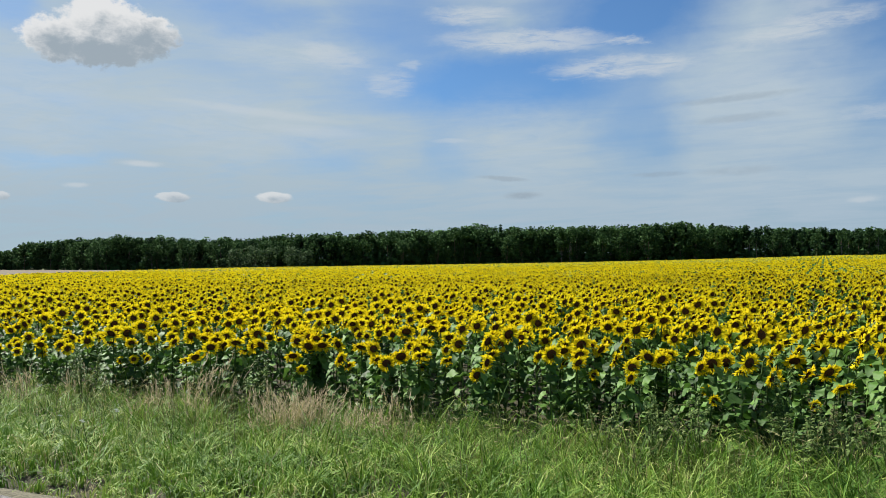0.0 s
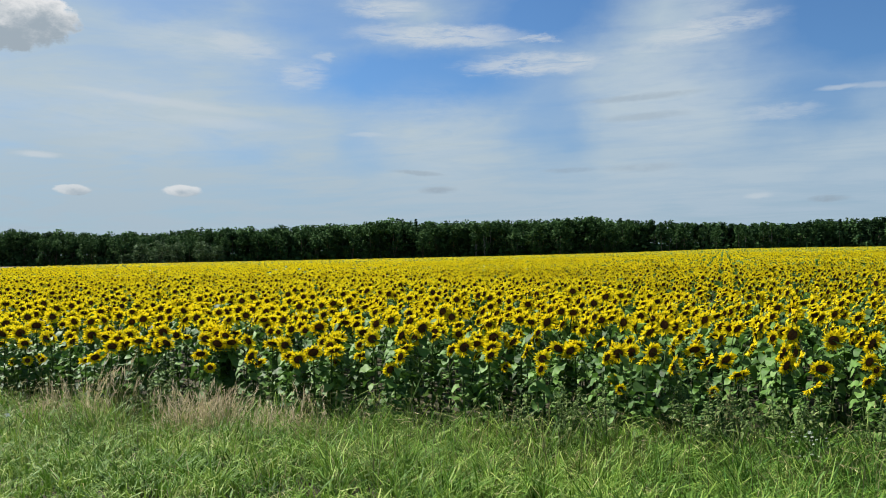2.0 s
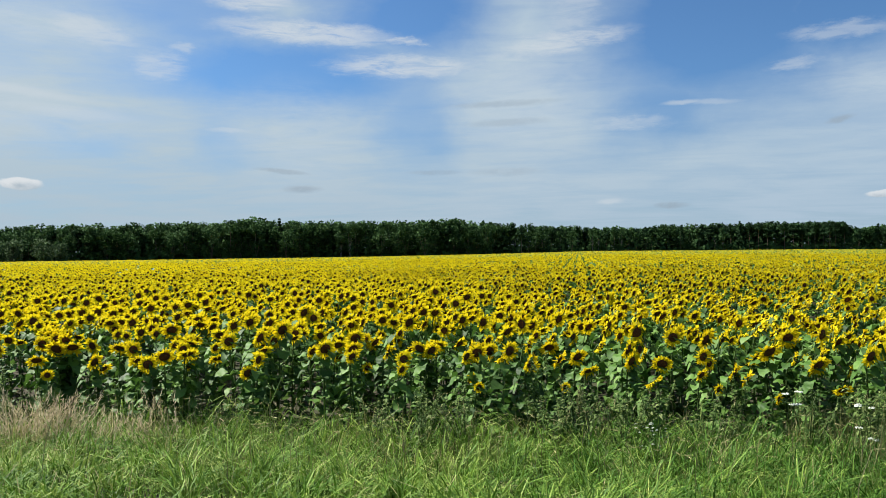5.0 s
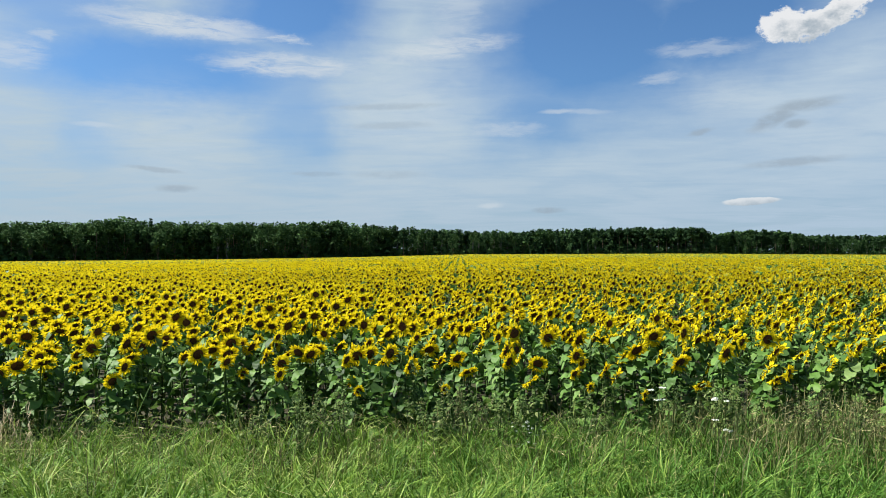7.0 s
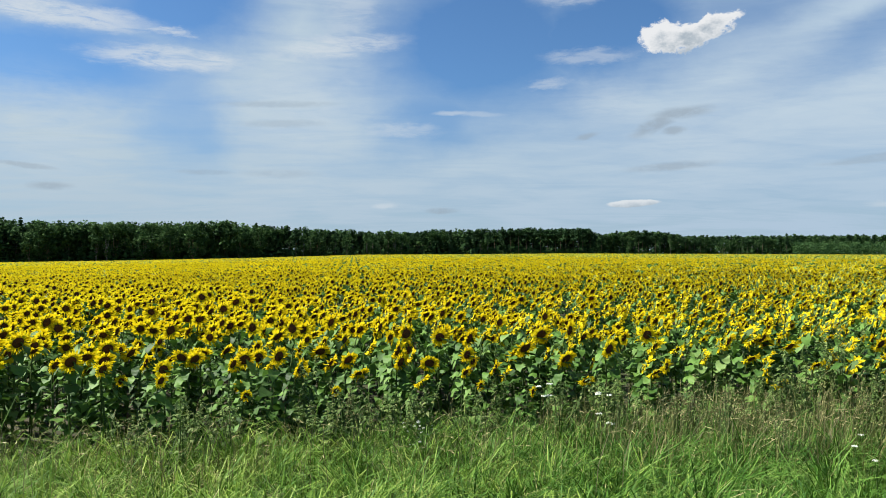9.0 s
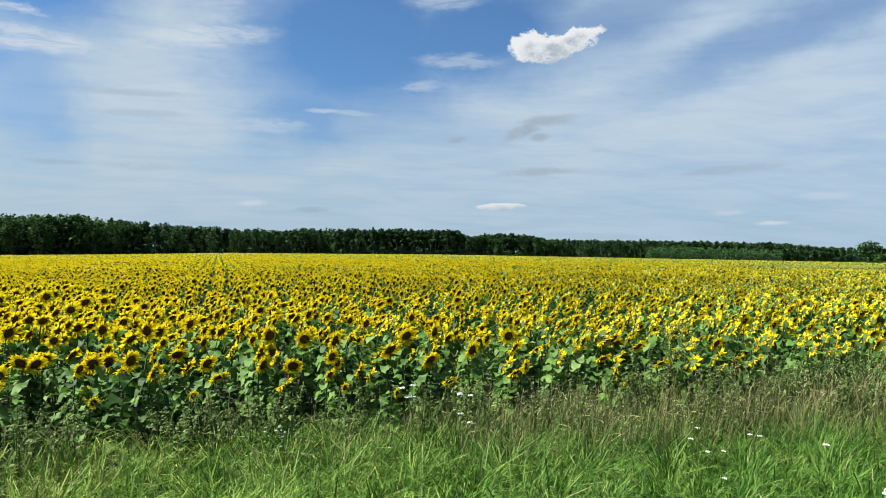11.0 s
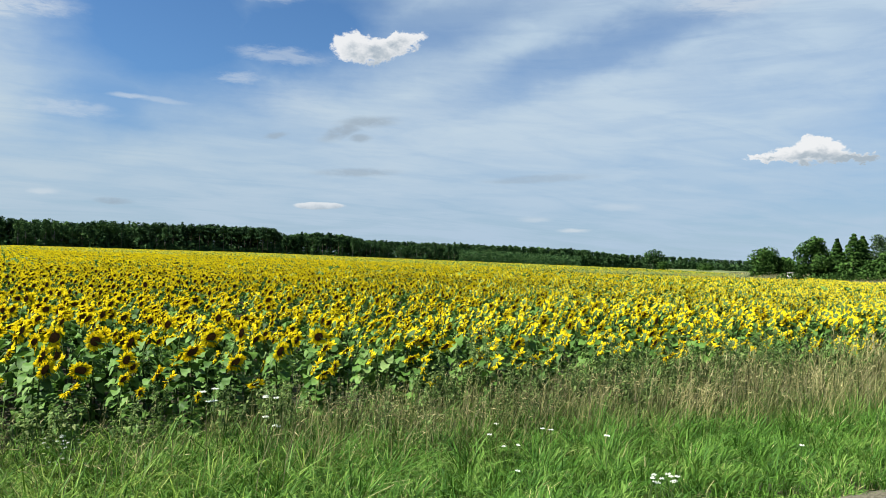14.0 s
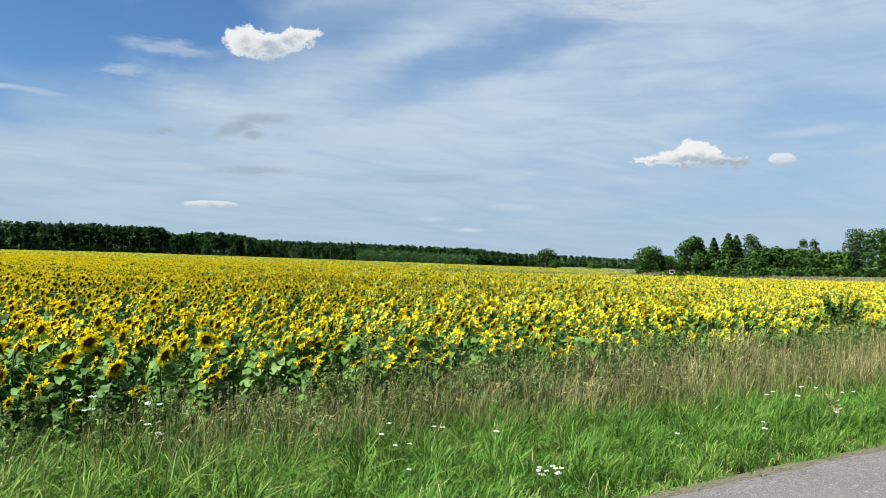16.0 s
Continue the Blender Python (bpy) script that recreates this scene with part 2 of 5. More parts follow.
nt.links.new(back.outputs[0], out.inputs[0])

sun = new("sun", bpy.data.lights.new("sun", "SUN"))
sun.data.energy, sun.data.angle, sun.data.color = 4.7, radians(0.6), (1.0, 0.965, 0.90)
sa, se = radians(SUN_AZ), radians(SUN_EL)
sun.matrix_world = look((math.sin(sa) * math.cos(se) * 50, math.cos(sa) * math.cos(se) * 50, math.sin(se) * 50), (0, 0, 0))

# ---------------------------------------------------------------- materials
def material(name, rough=0.7, spec=0.3):
    m = bpy.data.materials.new(name)
    m.use_nodes = True
    t = m.node_tree
    b = t.nodes["Principled BSDF"]
    b.inputs["Roughness"].default_value = rough
    b.inputs["Specular IOR Level"].default_value = spec
    return m, t, b


def ramp(t, v, stops):
    n = t.nodes.new("ShaderNodeValToRGB")
    while len(n.color_ramp.elements) < len(stops):
        n.color_ramp.elements.new(0.5)
    for e, (p, c) in zip(n.color_ramp.elements, stops):
        e.position, e.color = p, (*c, 1)
    t.links.new(v, n.inputs[0])
    return n.outputs[0]


def bump(t, b, height, strength, distance):
    n = t.nodes.new("ShaderNodeBump")
    n.inputs["Strength"].default_value, n.inputs["Distance"].default_value = strength, distance
    t.links.new(height, n.inputs["Height"])
    t.links.new(n.outputs[0], b.inputs["Normal"])


def places(t):
    return t.nodes.new("ShaderNodeTexCoord").outputs["Object"]


def world_places(t):
    return t.nodes.new("ShaderNodeNewGeometry").outputs["Position"]


def leafy(name, stops, rough=0.55, glow=0.35, patchy=0.4, spec=0.3, patch_size=0.35):
    """Leaf, petal or blade: colour by piece and by broad patches, with light passing through."""
    m, t, b = material(name, rough, spec)
    geo = t.nodes.new("ShaderNodeNewGeometry")
    info = t.nodes.new("ShaderNodeObjectInfo")
    r = mathn(t, "FRACT", mathn(t, "ADD", geo.outputs["Random Per Island"], info.outputs["Random"]))
    broad = noise_tex(t, geo.outputs["Position"], patch_size, 3.0)
    fine = noise_tex(t, geo.outputs["Position"], 18.0, 2.0)
    v = mathn(t, "ADD", mathn(t, "MULTIPLY", r, 1.0 - patchy), mathn(t, "MULTIPLY", remap(t, broad, 0.3, 0.7), patchy))
    v = mathn(t, "ADD", v, mathn(t, "MULTIPLY", mathn(t, "SUBTRACT", fine, 0.5), 0.35), clamp=True)
    c = ramp(t, v, stops)
    t.links.new(c, b.inputs["Base Color"])
    through_leaf = t.nodes.new("ShaderNodeBsdfTranslucent")
    t.links.new(c, through_leaf.inputs[0])
    mx = t.nodes.new("ShaderNodeMixShader")
    mx.inputs[0].default_value = glow
    t.links.new(b.outputs[0], mx.inputs[1])
    t.links.new(through_leaf.outputs[0], mx.inputs[2])
    t.links.new(mx.outputs[0], t.nodes["Material Output"].inputs[0])
    return m


PETAL = leafy("petal_yellow", [(0.0, (0.58, 0.405, 0.004)), (0.35, (0.65, 0.505, 0.008)), (1.0, (0.67, 0.565, 0.014))], 0.7, 0.37, 0.2, 0.06)
DISC, t, b = material("disc_brown", 0.85, 0.2)
geo = t.nodes.new("ShaderNodeNewGeometry")
n1 = noise_tex(t, geo.outputs["Position"], 160.0, 2.0)
t.links.new(ramp(t, n1, [(0.3, (0.024, 0.010, 0.005)), (0.55, (0.080, 0.029, 0.011)), (0.8, (0.19, 0.075, 0.018))]), b.inputs["Base Color"])
bump(t, b, n1, 0.8, 0.006)
LEAF = leafy("sunflower_leaf", [(0.0, (0.010, 0.030, 0.004)), (0.45, (0.050, 0.118, 0.017)), (0.8, (0.102, 0.198, 0.035)), (1.0, (0.155, 0.235, 0.070))], 0.62, 0.20, 0.2, 0.20)
STEM = leafy("stem_green", [(0.0, (0.030, 0.062, 0.014)), (1.0, (0.085, 0.135, 0.038))], 0.7, 0.05, 0.4, 0.15)
GRASS = leafy("grass_green", [(0.0, (0.010, 0.036, 0.003)), (0.38, (0.084, 0.182, 0.018)), (0.75, (0.210, 0.310, 0.050)), (1.0, (0.37, 0.41, 0.13))], 0.6, 0.20, 0.4, 0.16, 1.7)
GRASS_LUSH = leafy("grass_lush", [(0.0, (0.010, 0.040, 0.004)), (0.38, (0.046, 0.124, 0.012)), (0.75, (0.108, 0.208, 0.030)), (1.0, (0.23, 0.305, 0.080))], 0.6, 0.18, 0.4, 0.16, 1.7)
DRY = leafy("grass_dry", [(0.0, (0.15, 0.138, 0.052)), (0.5, (0.34, 0.312, 0.135)), (1.0, (0.53, 0.485, 0.24))], 0.7, 0.25, 0.2)
PLUME = leafy("grass_plume", [(0.0, (0.27, 0.21, 0.13)), (0.5, (0.43, 0.355, 0.225)), (1.0, (0.60, 0.52, 0.35))], 0.8, 0.3, 0.2)
WEED = leafy("weed_leaf", [(0.0, (0.020, 0.036, 0.008)), (0.5, (0.105, 0.178, 0.040)), (1.0, (0.28, 0.33, 0.12))], 0.7, 0.38, 0.3, 0.2)
WEED_BROWN = leafy("weed_seeds", [(0.0, (0.12, 0.095, 0.045)), (0.5, (0.19, 0.178, 0.075)), (1.0, (0.30, 0.275, 0.13))], 0.8, 0.2, 0.3)
WHITE = leafy("white_blossom", [(0.0, (0.46, 0.50, 0.40)), (1.0, (0.70, 0.72, 0.64))], 0.7, 0.25, 0.2)
WOODS = leafy("woodland_leaf", [(0.0, (0.015, 0.039, 0.015)), (0.4, (0.031, 0.072, 0.024)), (0.75, (0.054, 0.107, 0.034)), (1.0, (0.082, 0.140, 0.050))], 0.85, 0.15, 0.6, 0.06)
PINE = leafy("pine_needles", [(0.0, (0.012, 0.030, 0.015)), (0.6, (0.027, 0.062, 0.024)), (1.0, (0.048, 0.094, 0.035))], 0.85, 0.08, 0.5, 0.06)
WILLOW = leafy("willow_leaf", [(0.0, (0.030, 0.060, 0.024)), (0.6, (0.060, 0.108, 0.042)), (1.0, (0.095, 0.150, 0.062))], 0.85, 0.2, 0.4, 0.25)
GARDEN = leafy("tree_leaf", [(0.0, (0.016, 0.044, 0.010)), (0.5, (0.040, 0.092, 0.018)), (1.0, (0.080, 0.150, 0.034))], 0.8, 0.15, 0.45, 0.06)
HAY = leafy("hay", [(0.0, (0.085, 0.085, 0.038)), (0.5, (0.135, 0.125, 0.062)), (1.0, (0.20, 0.18, 0.10))], 0.8, 0.2, 0.5)
BARK, t, b = material("bark", 0.9, 0.2)
n1 = noise_tex(t, places(t), 4.0, 5.0)
t.links.new(ramp(t, n1, [(0.3, (0.05, 0.038, 0.028)), (0.7, (0.17, 0.135, 0.10))]), b.inputs["Base Color"])
BIRCH, t, b = material("birch_bark", 0.8, 0.2)
n1 = noise_tex(t, places(t), 3.0, 5.0)
t.links.new(ramp(t, n1, [(0.42, (0.05, 0.045, 0.04)), (0.56, (0.20, 0.19, 0.175)), (0.8, (0.40, 0.385, 0.35))]), b.inputs["Base Color"])

SOIL, t, b = material("ground_soil", 0.95, 0.15)
p = world_places(t)
n1, n2 = noise_tex(t, p, 0.25, 4.0), noise_tex(t, p, 9.0, 5.0)
c = mixc(t, remap(t, n1, 0.35, 0.65), (0.030, 0.026, 0.016), (0.028, 0.044, 0.013))
c = mixc(t, remap(t, n2, 0.3, 0.7), c, (0.050, 0.044, 0.026))
t.links.new(c, b.inputs["Base Color"])
bump(t, b, n2, 0.7, 0.03)

CROP, t, b = material("sunflower_canopy", 0.75, 0.2)
p = world_places(t)
vor = t.nodes.new("ShaderNodeTexVoronoi")
vor.inputs["Scale"].default_value = 2.1
t.links.new(p, vor.inputs["Vector"])
n1, n2, n3 = noise_tex(t, p, 0.05, 3.0), noise_tex(t, p, 3.5, 4.0), noise_tex(t, p, 0.6, 3.0)
heads = remap(t, vor.outputs["Distance"], 0.36, 0.52, 1.0, 0.0)
c = mixc(t, n2, (0.030, 0.070, 0.016), (0.075, 0.130, 0.030))
c = mixc(t, mathn(t, "MULTIPLY", heads, remap(t, n3, 0.25, 0.5, 0.55, 0.95)), c, (0.40, 0.335, 0.010))
c = mixc(t, mathn(t, "MULTIPLY", remap(t, n1, 0.4, 0.7), 0.35), c, (0.22, 0.19, 0.012))
t.links.new(c, b.inputs["Base Color"])
bump(t, b, mathn(t, "ADD", heads, n2), 0.8, 0.25)

OLIVE = leafy("grass_olive", [(0.0, (0.030, 0.046, 0.010)), (0.4, (0.095, 0.118, 0.032)), (0.75, (0.210, 0.205, 0.075)), (1.0, (0.40, 0.350, 0.175))], 0.65, 0.25, 0.35, 0.2, 1.2)
STUBBLE, t, b = material("bare_field", 0.95, 0.1)
p = world_places(t)
n1, n2 = noise_tex(t, p, 0.05, 4.0), noise_tex(t, p, 1.2, 4.0)
t.links.new(mixc(t, n2, mixc(t, n1, (0.105, 0.080, 0.055), (0.145, 0.115, 0.080)), (0.12, 0.105, 0.068)), b.inputs["Base Color"])
MEADOW, t, b = material("meadow", 0.9, 0.15)
p = world_places(t)
n1, n2 = noise_tex(t, p, 0.06, 4.0), noise_tex(t, p, 2.0, 4.0)
c = mixc(t, remap(t, n1, 0.35, 0.65), (0.065, 0.100, 0.030), (0.15, 0.15, 0.065))
t.links.new(mixc(t, mathn(t, "MULTIPLY", n2, 0.6), c, (0.10, 0.135, 0.045)), b.inputs["Base Color"])
bump(t, b, n2, 0.6, 0.2)

ASPHALT, t, b = material("asphalt", 0.9, 0.3)
p = world_places(t)
n1, n2, n3 = noise_tex(t, p, 0.7, 4.0), noise_tex(t, p, 90.0, 3.0), noise_tex(t, p, 26.0, 4.0)
c = mixc(t, remap(t, n2, 0.35, 0.65), (0.048, 0.046, 0.044), (0.16, 0.153, 0.146))
c = mixc(t, remap(t, n3, 0.52, 0.75), c, (0.205, 0.197, 0.185))
c = mixc(t, mathn(t, "MULTIPLY", remap(t, n1, 0.4, 0.7), 0.35), c, (0.15, 0.14, 0.125))
t.links.new(c, b.inputs["Base Color"])
bump(t, b, mathn(t, "ADD", n2, n3), 0.6, 0.012)
GRIT, t, b = material("gravel_edge", 0.95, 0.2)
p = world_places(t)
n1, n2 = noise_tex(t, p, 45.0, 3.0), noise_tex(t, p, 5.0, 3.0)
c = mixc(t, remap(t, n1, 0.35, 0.65), (0.048, 0.044, 0.028), (0.135, 0.122, 0.085))
t.links.new(mixc(t, mathn(t, "MULTIPLY", n2, 0.5), c, (0.11, 0.105, 0.062)), b.inputs["Base Color"])
bump(t, b, n1, 0.7, 0.015)
PAINT, t, b = material("white_wall", 0.7, 0.3)
n1 = noise_tex(t, places(t), 2.0, 4.0)
t.links.new(mixc(t, n1, (0.74, 0.74, 0.71), (0.82, 0.82, 0.80)), b.inputs["Base Color"])
ROOF, t, b = material("grey_roof", 0.8, 0.3)
n1 = noise_tex(t, places(t), 3.0, 4.0)
t.links.new(mixc(t, n1, (0.12, 0.11, 0.105), (0.22, 0.20, 0.19)), b.inputs["Base Color"])

# ---------------------------------------------------------------- the lie of the land
def road_edge(x):
    """y of the field side of the road."""
    x = np.asarray(x, float)
    q = np.clip(x, -8.0, 10.0)
    return 3.56 - 0.04 * q - 0.0075 * q * q + (x - q) * (-0.04 - 0.015 * q)


VERGE = 4.75                      # from the road to the first plants
AZ_KEYS = np.array([-100, -75, -56, -50, -46, -42, -38, -25, -8, 10, 19, 30, 40, 47, 50, 55, 61, 70, 85, 110])
FIELD_END = np.array([60, 75, 110, 160, 230, 345, 385, 380, 375, 430, 520, 560, 500, 400, 330, 215, 134, 117, 95, 85])
RISE_AZ = np.array([-180, -110, -75, -56, -42, -26, -16, -6, 2, 10, 17.5, 30, 47, 61, 70, 100, 180])
RISE = np.array([0, 0.003, 0.0065, 0.0080, 0.0090, 0.0122, 0.0140, 0.0168, 0.0197, 0.0190, 0.0182, 0.0140, 0.0080, 0.0022, 0.0008, 0, 0])


def land(x, y):
    """Height of the ground."""
    x, y = np.asarray(x, float), np.asarray(y, float)
    s = y - road_edge(x)
    az, r = np.degrees(np.arctan2(x, np.maximum(y, -1e9))), np.hypot(x, y)
    slope = np.interp(az, RISE_AZ, RISE) * np.clip((r - 8) / 10, 0, 1)
    rise = slope * np.maximum(r - 8, 0) * np.clip(s / 6, 0, 1)
    rise = rise + 0.044 * np.clip(r - np.interp(az, AZ_KEYS, FIELD_END), 0, 45) * np.clip((az - 44) / 6, 0, 1) * np.clip((100 - az) / 15, 0, 1) * np.clip(s / 20, 0, 1)
    d = np.clip(s / VERGE, 0, 1)
    dip = -0.50 * d * d * (3 - 2 * d)
    bumps = 0.05 * np.sin(x * 1.3 + 1.1 * y) * np.sin(0.9 * y - 0.6 * x) * np.clip(s / 1.5, 0, 1)
    return dip + rise + bumps * np.clip(1.5 - r / 40, 0, 1) - 0.03 * np.clip(s / 0.3, 0, 1)


def field_end(az):
    return np.interp(az, AZ_KEYS, FIELD_END)


def strip_bounds(az):
    keys = [37, 40, 43, 49, 55, 60]
    return np.interp(az, keys, [106, 98, 94, 98, 115, 138]), np.interp(az, keys, [4, 38, 70, 112, 130, 130])


def in_strip(az, r):
    """The weedy strip that cuts through the far right of the crop."""
    n, w = strip_bounds(az)
    return (az > 37) & (az < 58) & (r > n) & (r < n + w)


def grid_mesh(name, xs, ys, height):
    gx, gy = np.meshgrid(xs, ys)
    v = np.stack([gx, gy, height(gx, gy)], -1).reshape(-1, 3)
    nx, ny = len(xs), len(ys)
    i = (np.arange(ny - 1)[:, None] * nx + np.arange(nx - 1)[None]).reshape(-1)
    return v, np.stack([i, i + 1, i + nx + 1, i + nx], -1)


def fast_mesh(name, verts, faces, mats, index=None, smooth=False, normals=None):
    """A mesh from arrays: faces all with the same number of corners."""
    verts, faces = np.asarray(verts, np.float32), np.asarray(faces, np.int32)
    me = bpy.data.meshes.new(name)
    k = faces.shape[1]
    me.vertices.add(len(verts))
    me.loops.add(faces.size)
    me.polygons.add(len(faces))
    me.vertices.foreach_set("co", verts.ravel())
    me.loops.foreach_set("vertex_index", faces.ravel())
    me.polygons.foreach_set("loop_start", np.arange(0, faces.size, k, dtype=np.int32))
    me.polygons.foreach_set("use_smooth", np.full(len(faces), smooth))
    for m in mats:
        me.materials.append(m)
    if index is not None:
        me.polygons.foreach_set("material_index", np.asarray(index, np.int32))
    me.update(calc_edges=True)
    if normals is not None:
        me.polygons.foreach_set("use_smooth", np.full(len(faces), True))
        me.normals_split_custom_set_from_vertices(np.asarray(normals, float).tolist())
    return me


def spread(lo, hi, near, n):
    """Steps that widen away from 0."""
    u = np.linspace(math.asinh(lo / near), math.asinh(hi / near), n)
    return np.sinh(u) * near


xs, ys = spread(-2600, 2600, 6, 180), np.concatenate([-spread(0, 2600, 8, 30)[:0:-1], spread(0, 2600, 8, 150)])
v, f = grid_mesh("ground", xs, ys, lambda x, y: land(x, y) - 0.06)
ground = new("ground", fast_mesh("ground", v, f, [SOIL, MEADOW], smooth=True))
cx, cy = v[f].mean(1)[:, 0], v[f].mean(1)[:, 1]
caz, cr = np.degrees(np.arctan2(cx, cy)), np.hypot(cx, cy)
ground.data.polygons.foreach_set("material_index", ((cr > field_end(caz) * 0.97) | (cy < 0)).astype(np.int32))
tagged(ground, "gently rising farmland soil with meadow beyond the field", "ground", kind="structure")

# the road, from the far side of the camera to the verge
rx = np.concatenate([np.linspace(-160, -16, 37), np.linspace(-15, 24, 157), np.linspace(25, 160, 35)])
random.seed(4)
ragged = np.array([noise.noise(Vector((x * 1.7, 0, 3))) * 0.07 + noise.noise(Vector((x * 6.1, 5, 0))) * 0.035 for x in rx])
cross = [(-5.6, -0.05), (-5.5, 0.005), (-2.8, 0.03), (-0.25, 0.008), (0.0, 0.0), (0.03, -0.045)]
v = np.array([(x, road_edge(x) + o + (r if o > -1 else 0), z + 0.012) for x, r in zip(rx, ragged) for o, z in cross])
k = len(cross)
i = (np.arange(len(rx) - 1)[:, None] * k + np.arange(k - 1)[None]).reshape(-1)
road = new("road", fast_mesh("road", v, np.stack([i, i + k, i + k + 1, i + 1], -1), [ASPHALT], smooth=True))
tagged(road, "worn grey asphalt country road with a ragged edge", "road", kind="structure")
cross = [(-0.05, 0.0), (0.02, 0.006), (0.12, -0.012), (0.36, -0.10)]
v = np.array([(x, road_edge(x) + o * (1 - 2.5 * r), 0.012 + z) for x, r in zip(rx, ragged) for o, z in cross])
k = len(cross)
i = (np.arange(len(rx) - 1)[:, None] * k + np.arange(k - 1)[None]).reshape(-1)
shoulder = new("road_shoulder", fast_mesh("road_shoulder", v, np.stack([i, i + k, i + k + 1, i + 1], -1), [GRIT], smooth=True))
tagged(shoulder, "narrow strip of grit and dead grass beside the asphalt", "road shoulder", kind="structure")

# the bare field past the far corner of the sunflowers, and the meadow by the garden trees
def sheet(name, azs, near, far, lift, mat, label, category):
    rows = 14
    v = []
    for a, n, fr in zip(azs, near, far):
        for j in range(rows):
            r = n + (fr - n) * j / (rows - 1)
            x, y = r * math.sin(radians(a)), r * math.cos(radians(a))
            v.append((x, y, float(land(x, y)) + lift))
    i = (np.arange(len(azs) - 1)[:, None] * rows + np.arange(rows - 1)[None]).reshape(-1)
    ob = new(name, fast_mesh(name, v, np.stack([i, i + 1, i + rows + 1, i + rows], -1), [mat], smooth=True))
    return tagged(ob, label, category, kind="structure")


azs = np.linspace(-80, -39, 60)
sheet("bare_field", azs, field_end(azs) - 2, np.interp(azs, [-80, -60, -50, -39], [690, 670, 485, 410]), 0.25, STUBBLE, "harvested bare brown field in front of the woods", "field")

# the leafy top of the far crop: near the camera single plants stand instead
azs = np.linspace(-88, 88, 177)
rad = np.concatenate([np.linspace(46, 120, 38), np.linspace(124, 560, 110)])
rng = np.random.default_rng(2)
A, R = np.meshgrid(azs, rad, indexing="ij")
R = np.minimum(R, field_end(A))
X, Y = R * np.sin(np.radians(A)), R * np.cos(np.radians(A))
Z = land(X, Y) + np.clip(0.55 + (R - 46) / 200, 0.55, 1.02) + rng.normal(0, 0.05, R.shape)
past = R - sum(strip_bounds(A))
Z = np.where((A > 36) & (A < 59) & (past > -6), land(X, Y) + (Z - land(X, Y)) * np.clip(past / 30, 0.05, 1), Z)
Z = np.where(R >= field_end(A) - 0.01, land(X, Y) + 0.2, Z)
v = np.stack([X, Y, Z], -1).reshape(-1, 3)
k = len(rad)
i = (np.arange(len(azs) - 1)[:, None] * k + np.arange(k - 1)[None]).reshape(-1)
faces = np.stack([i, i + 1, i + k + 1, i + k], -1)
fr = R.reshape(-1)[faces]
fa = A.reshape(-1)[faces]
faces = faces[((fr.max(1) - fr.min(1)) > 0.01) & ~in_strip(fa.mean(1), fr.mean(1))]
canopy = new("sunflower_canopy", fast_mesh("sunflower_canopy", v, faces, [CROP], smooth=False))
tagged(canopy, "dense yellow and green canopy of distant flowering sunflowers", "sunflower crop", kind="stuff")

# ---------------------------------------------------------------- woods and trees
def part(name, bm, mat, parent, label=""):
    me = bpy.data.meshes.new(name)
    bm.to_mesh(me)
    bm.free()
    me.materials.append(mat)
    ob = new(name, me)
    ob.parent = parent
    return tagged(ob, label) if label else ob


def part_mesh(name, me, parent, label=""):
    ob = new(name, me)
    ob.parent = parent
    return tagged(ob, label) if label else ob


def tube(points, radii, sides=6):
    """Verts and triangles of a bent, tapering tube."""
    v, f = [], []
    for j, (p, r) in enumerate(zip(points, radii)):
        a = Vector(points[min(j + 1, len(points) - 1)]) - Vector(points[max(j - 1, 0)])
        q = a.to_track_quat("Z", "Y")
        for s in range(sides):
            t = 2 * math.pi * s / sides
            v.append(Vector(p) + q @ Vector((math.cos(t) * r, math.sin(t) * r, 0)))
    for j in range(len(points) - 1):
        for s in range(sides):
            a, b = j * sides + s, j * sides + (s + 1) % sides
            f += [(a, b, b + sides), (a, b + sides, a + sides)]
    return np.array([tuple(p) for p in v]), np.array(f)


def rot_z(v, a):
    c, s = math.cos(a), math.sin(a)
    return np.stack([v[:, 0] * c - v[:, 1] * s, v[:, 0] * s + v[:, 1] * c, v[:, 2]], -1)


def joined(pieces):
    v, f, off = [], [], 0
    for pv, pf in pieces:
        v.append(np.asarray(pv, float))
        f.append(np.asarray(pf) + off)
        off += len(pv)
    return np.concatenate(v), np.concatenate(f)


def tufts(rng, centres, size, flat=0.6, per=1, dirs=None):
    """Small folded leaf clumps (two triangles each) turned all ways, at the centres."""
    n = len(centres) * per
    c = np.repeat(np.asarray(centres, float), per, 0) + rng.normal(0, 0.3, (n, 3)) * np.asarray(size).mean()
    d1 = rng.normal(0, 1, (n, 3)) * (1, 1, flat)
    d1 /= np.linalg.norm(d1, axis=1, keepdims=True)
    d2 = np.cross(d1, rng.normal(0, 1, (n, 3)))
    d2 /= np.linalg.norm(d2, axis=1, keepdims=True)
    if dirs is not None:
        d2 = d2 * np.where((np.cross(d1, d2) * dirs).sum(1, keepdims=True) < 0, -1, 1)
    s = size * rng.uniform(0.55, 1.3, (n, 1))
    fold = np.cross(d1, d2) * s * 0.35
    v = np.stack([c - d1 * s, c - d2 * s * 0.6 + fold, c + d1 * s, c + d2 * s * 0.6 + fold], 1).reshape(-1, 3)
    i = np.arange(n)[:, None] * 4
    return v, np.concatenate([i + (0, 1, 2), i + (0, 2, 3)])


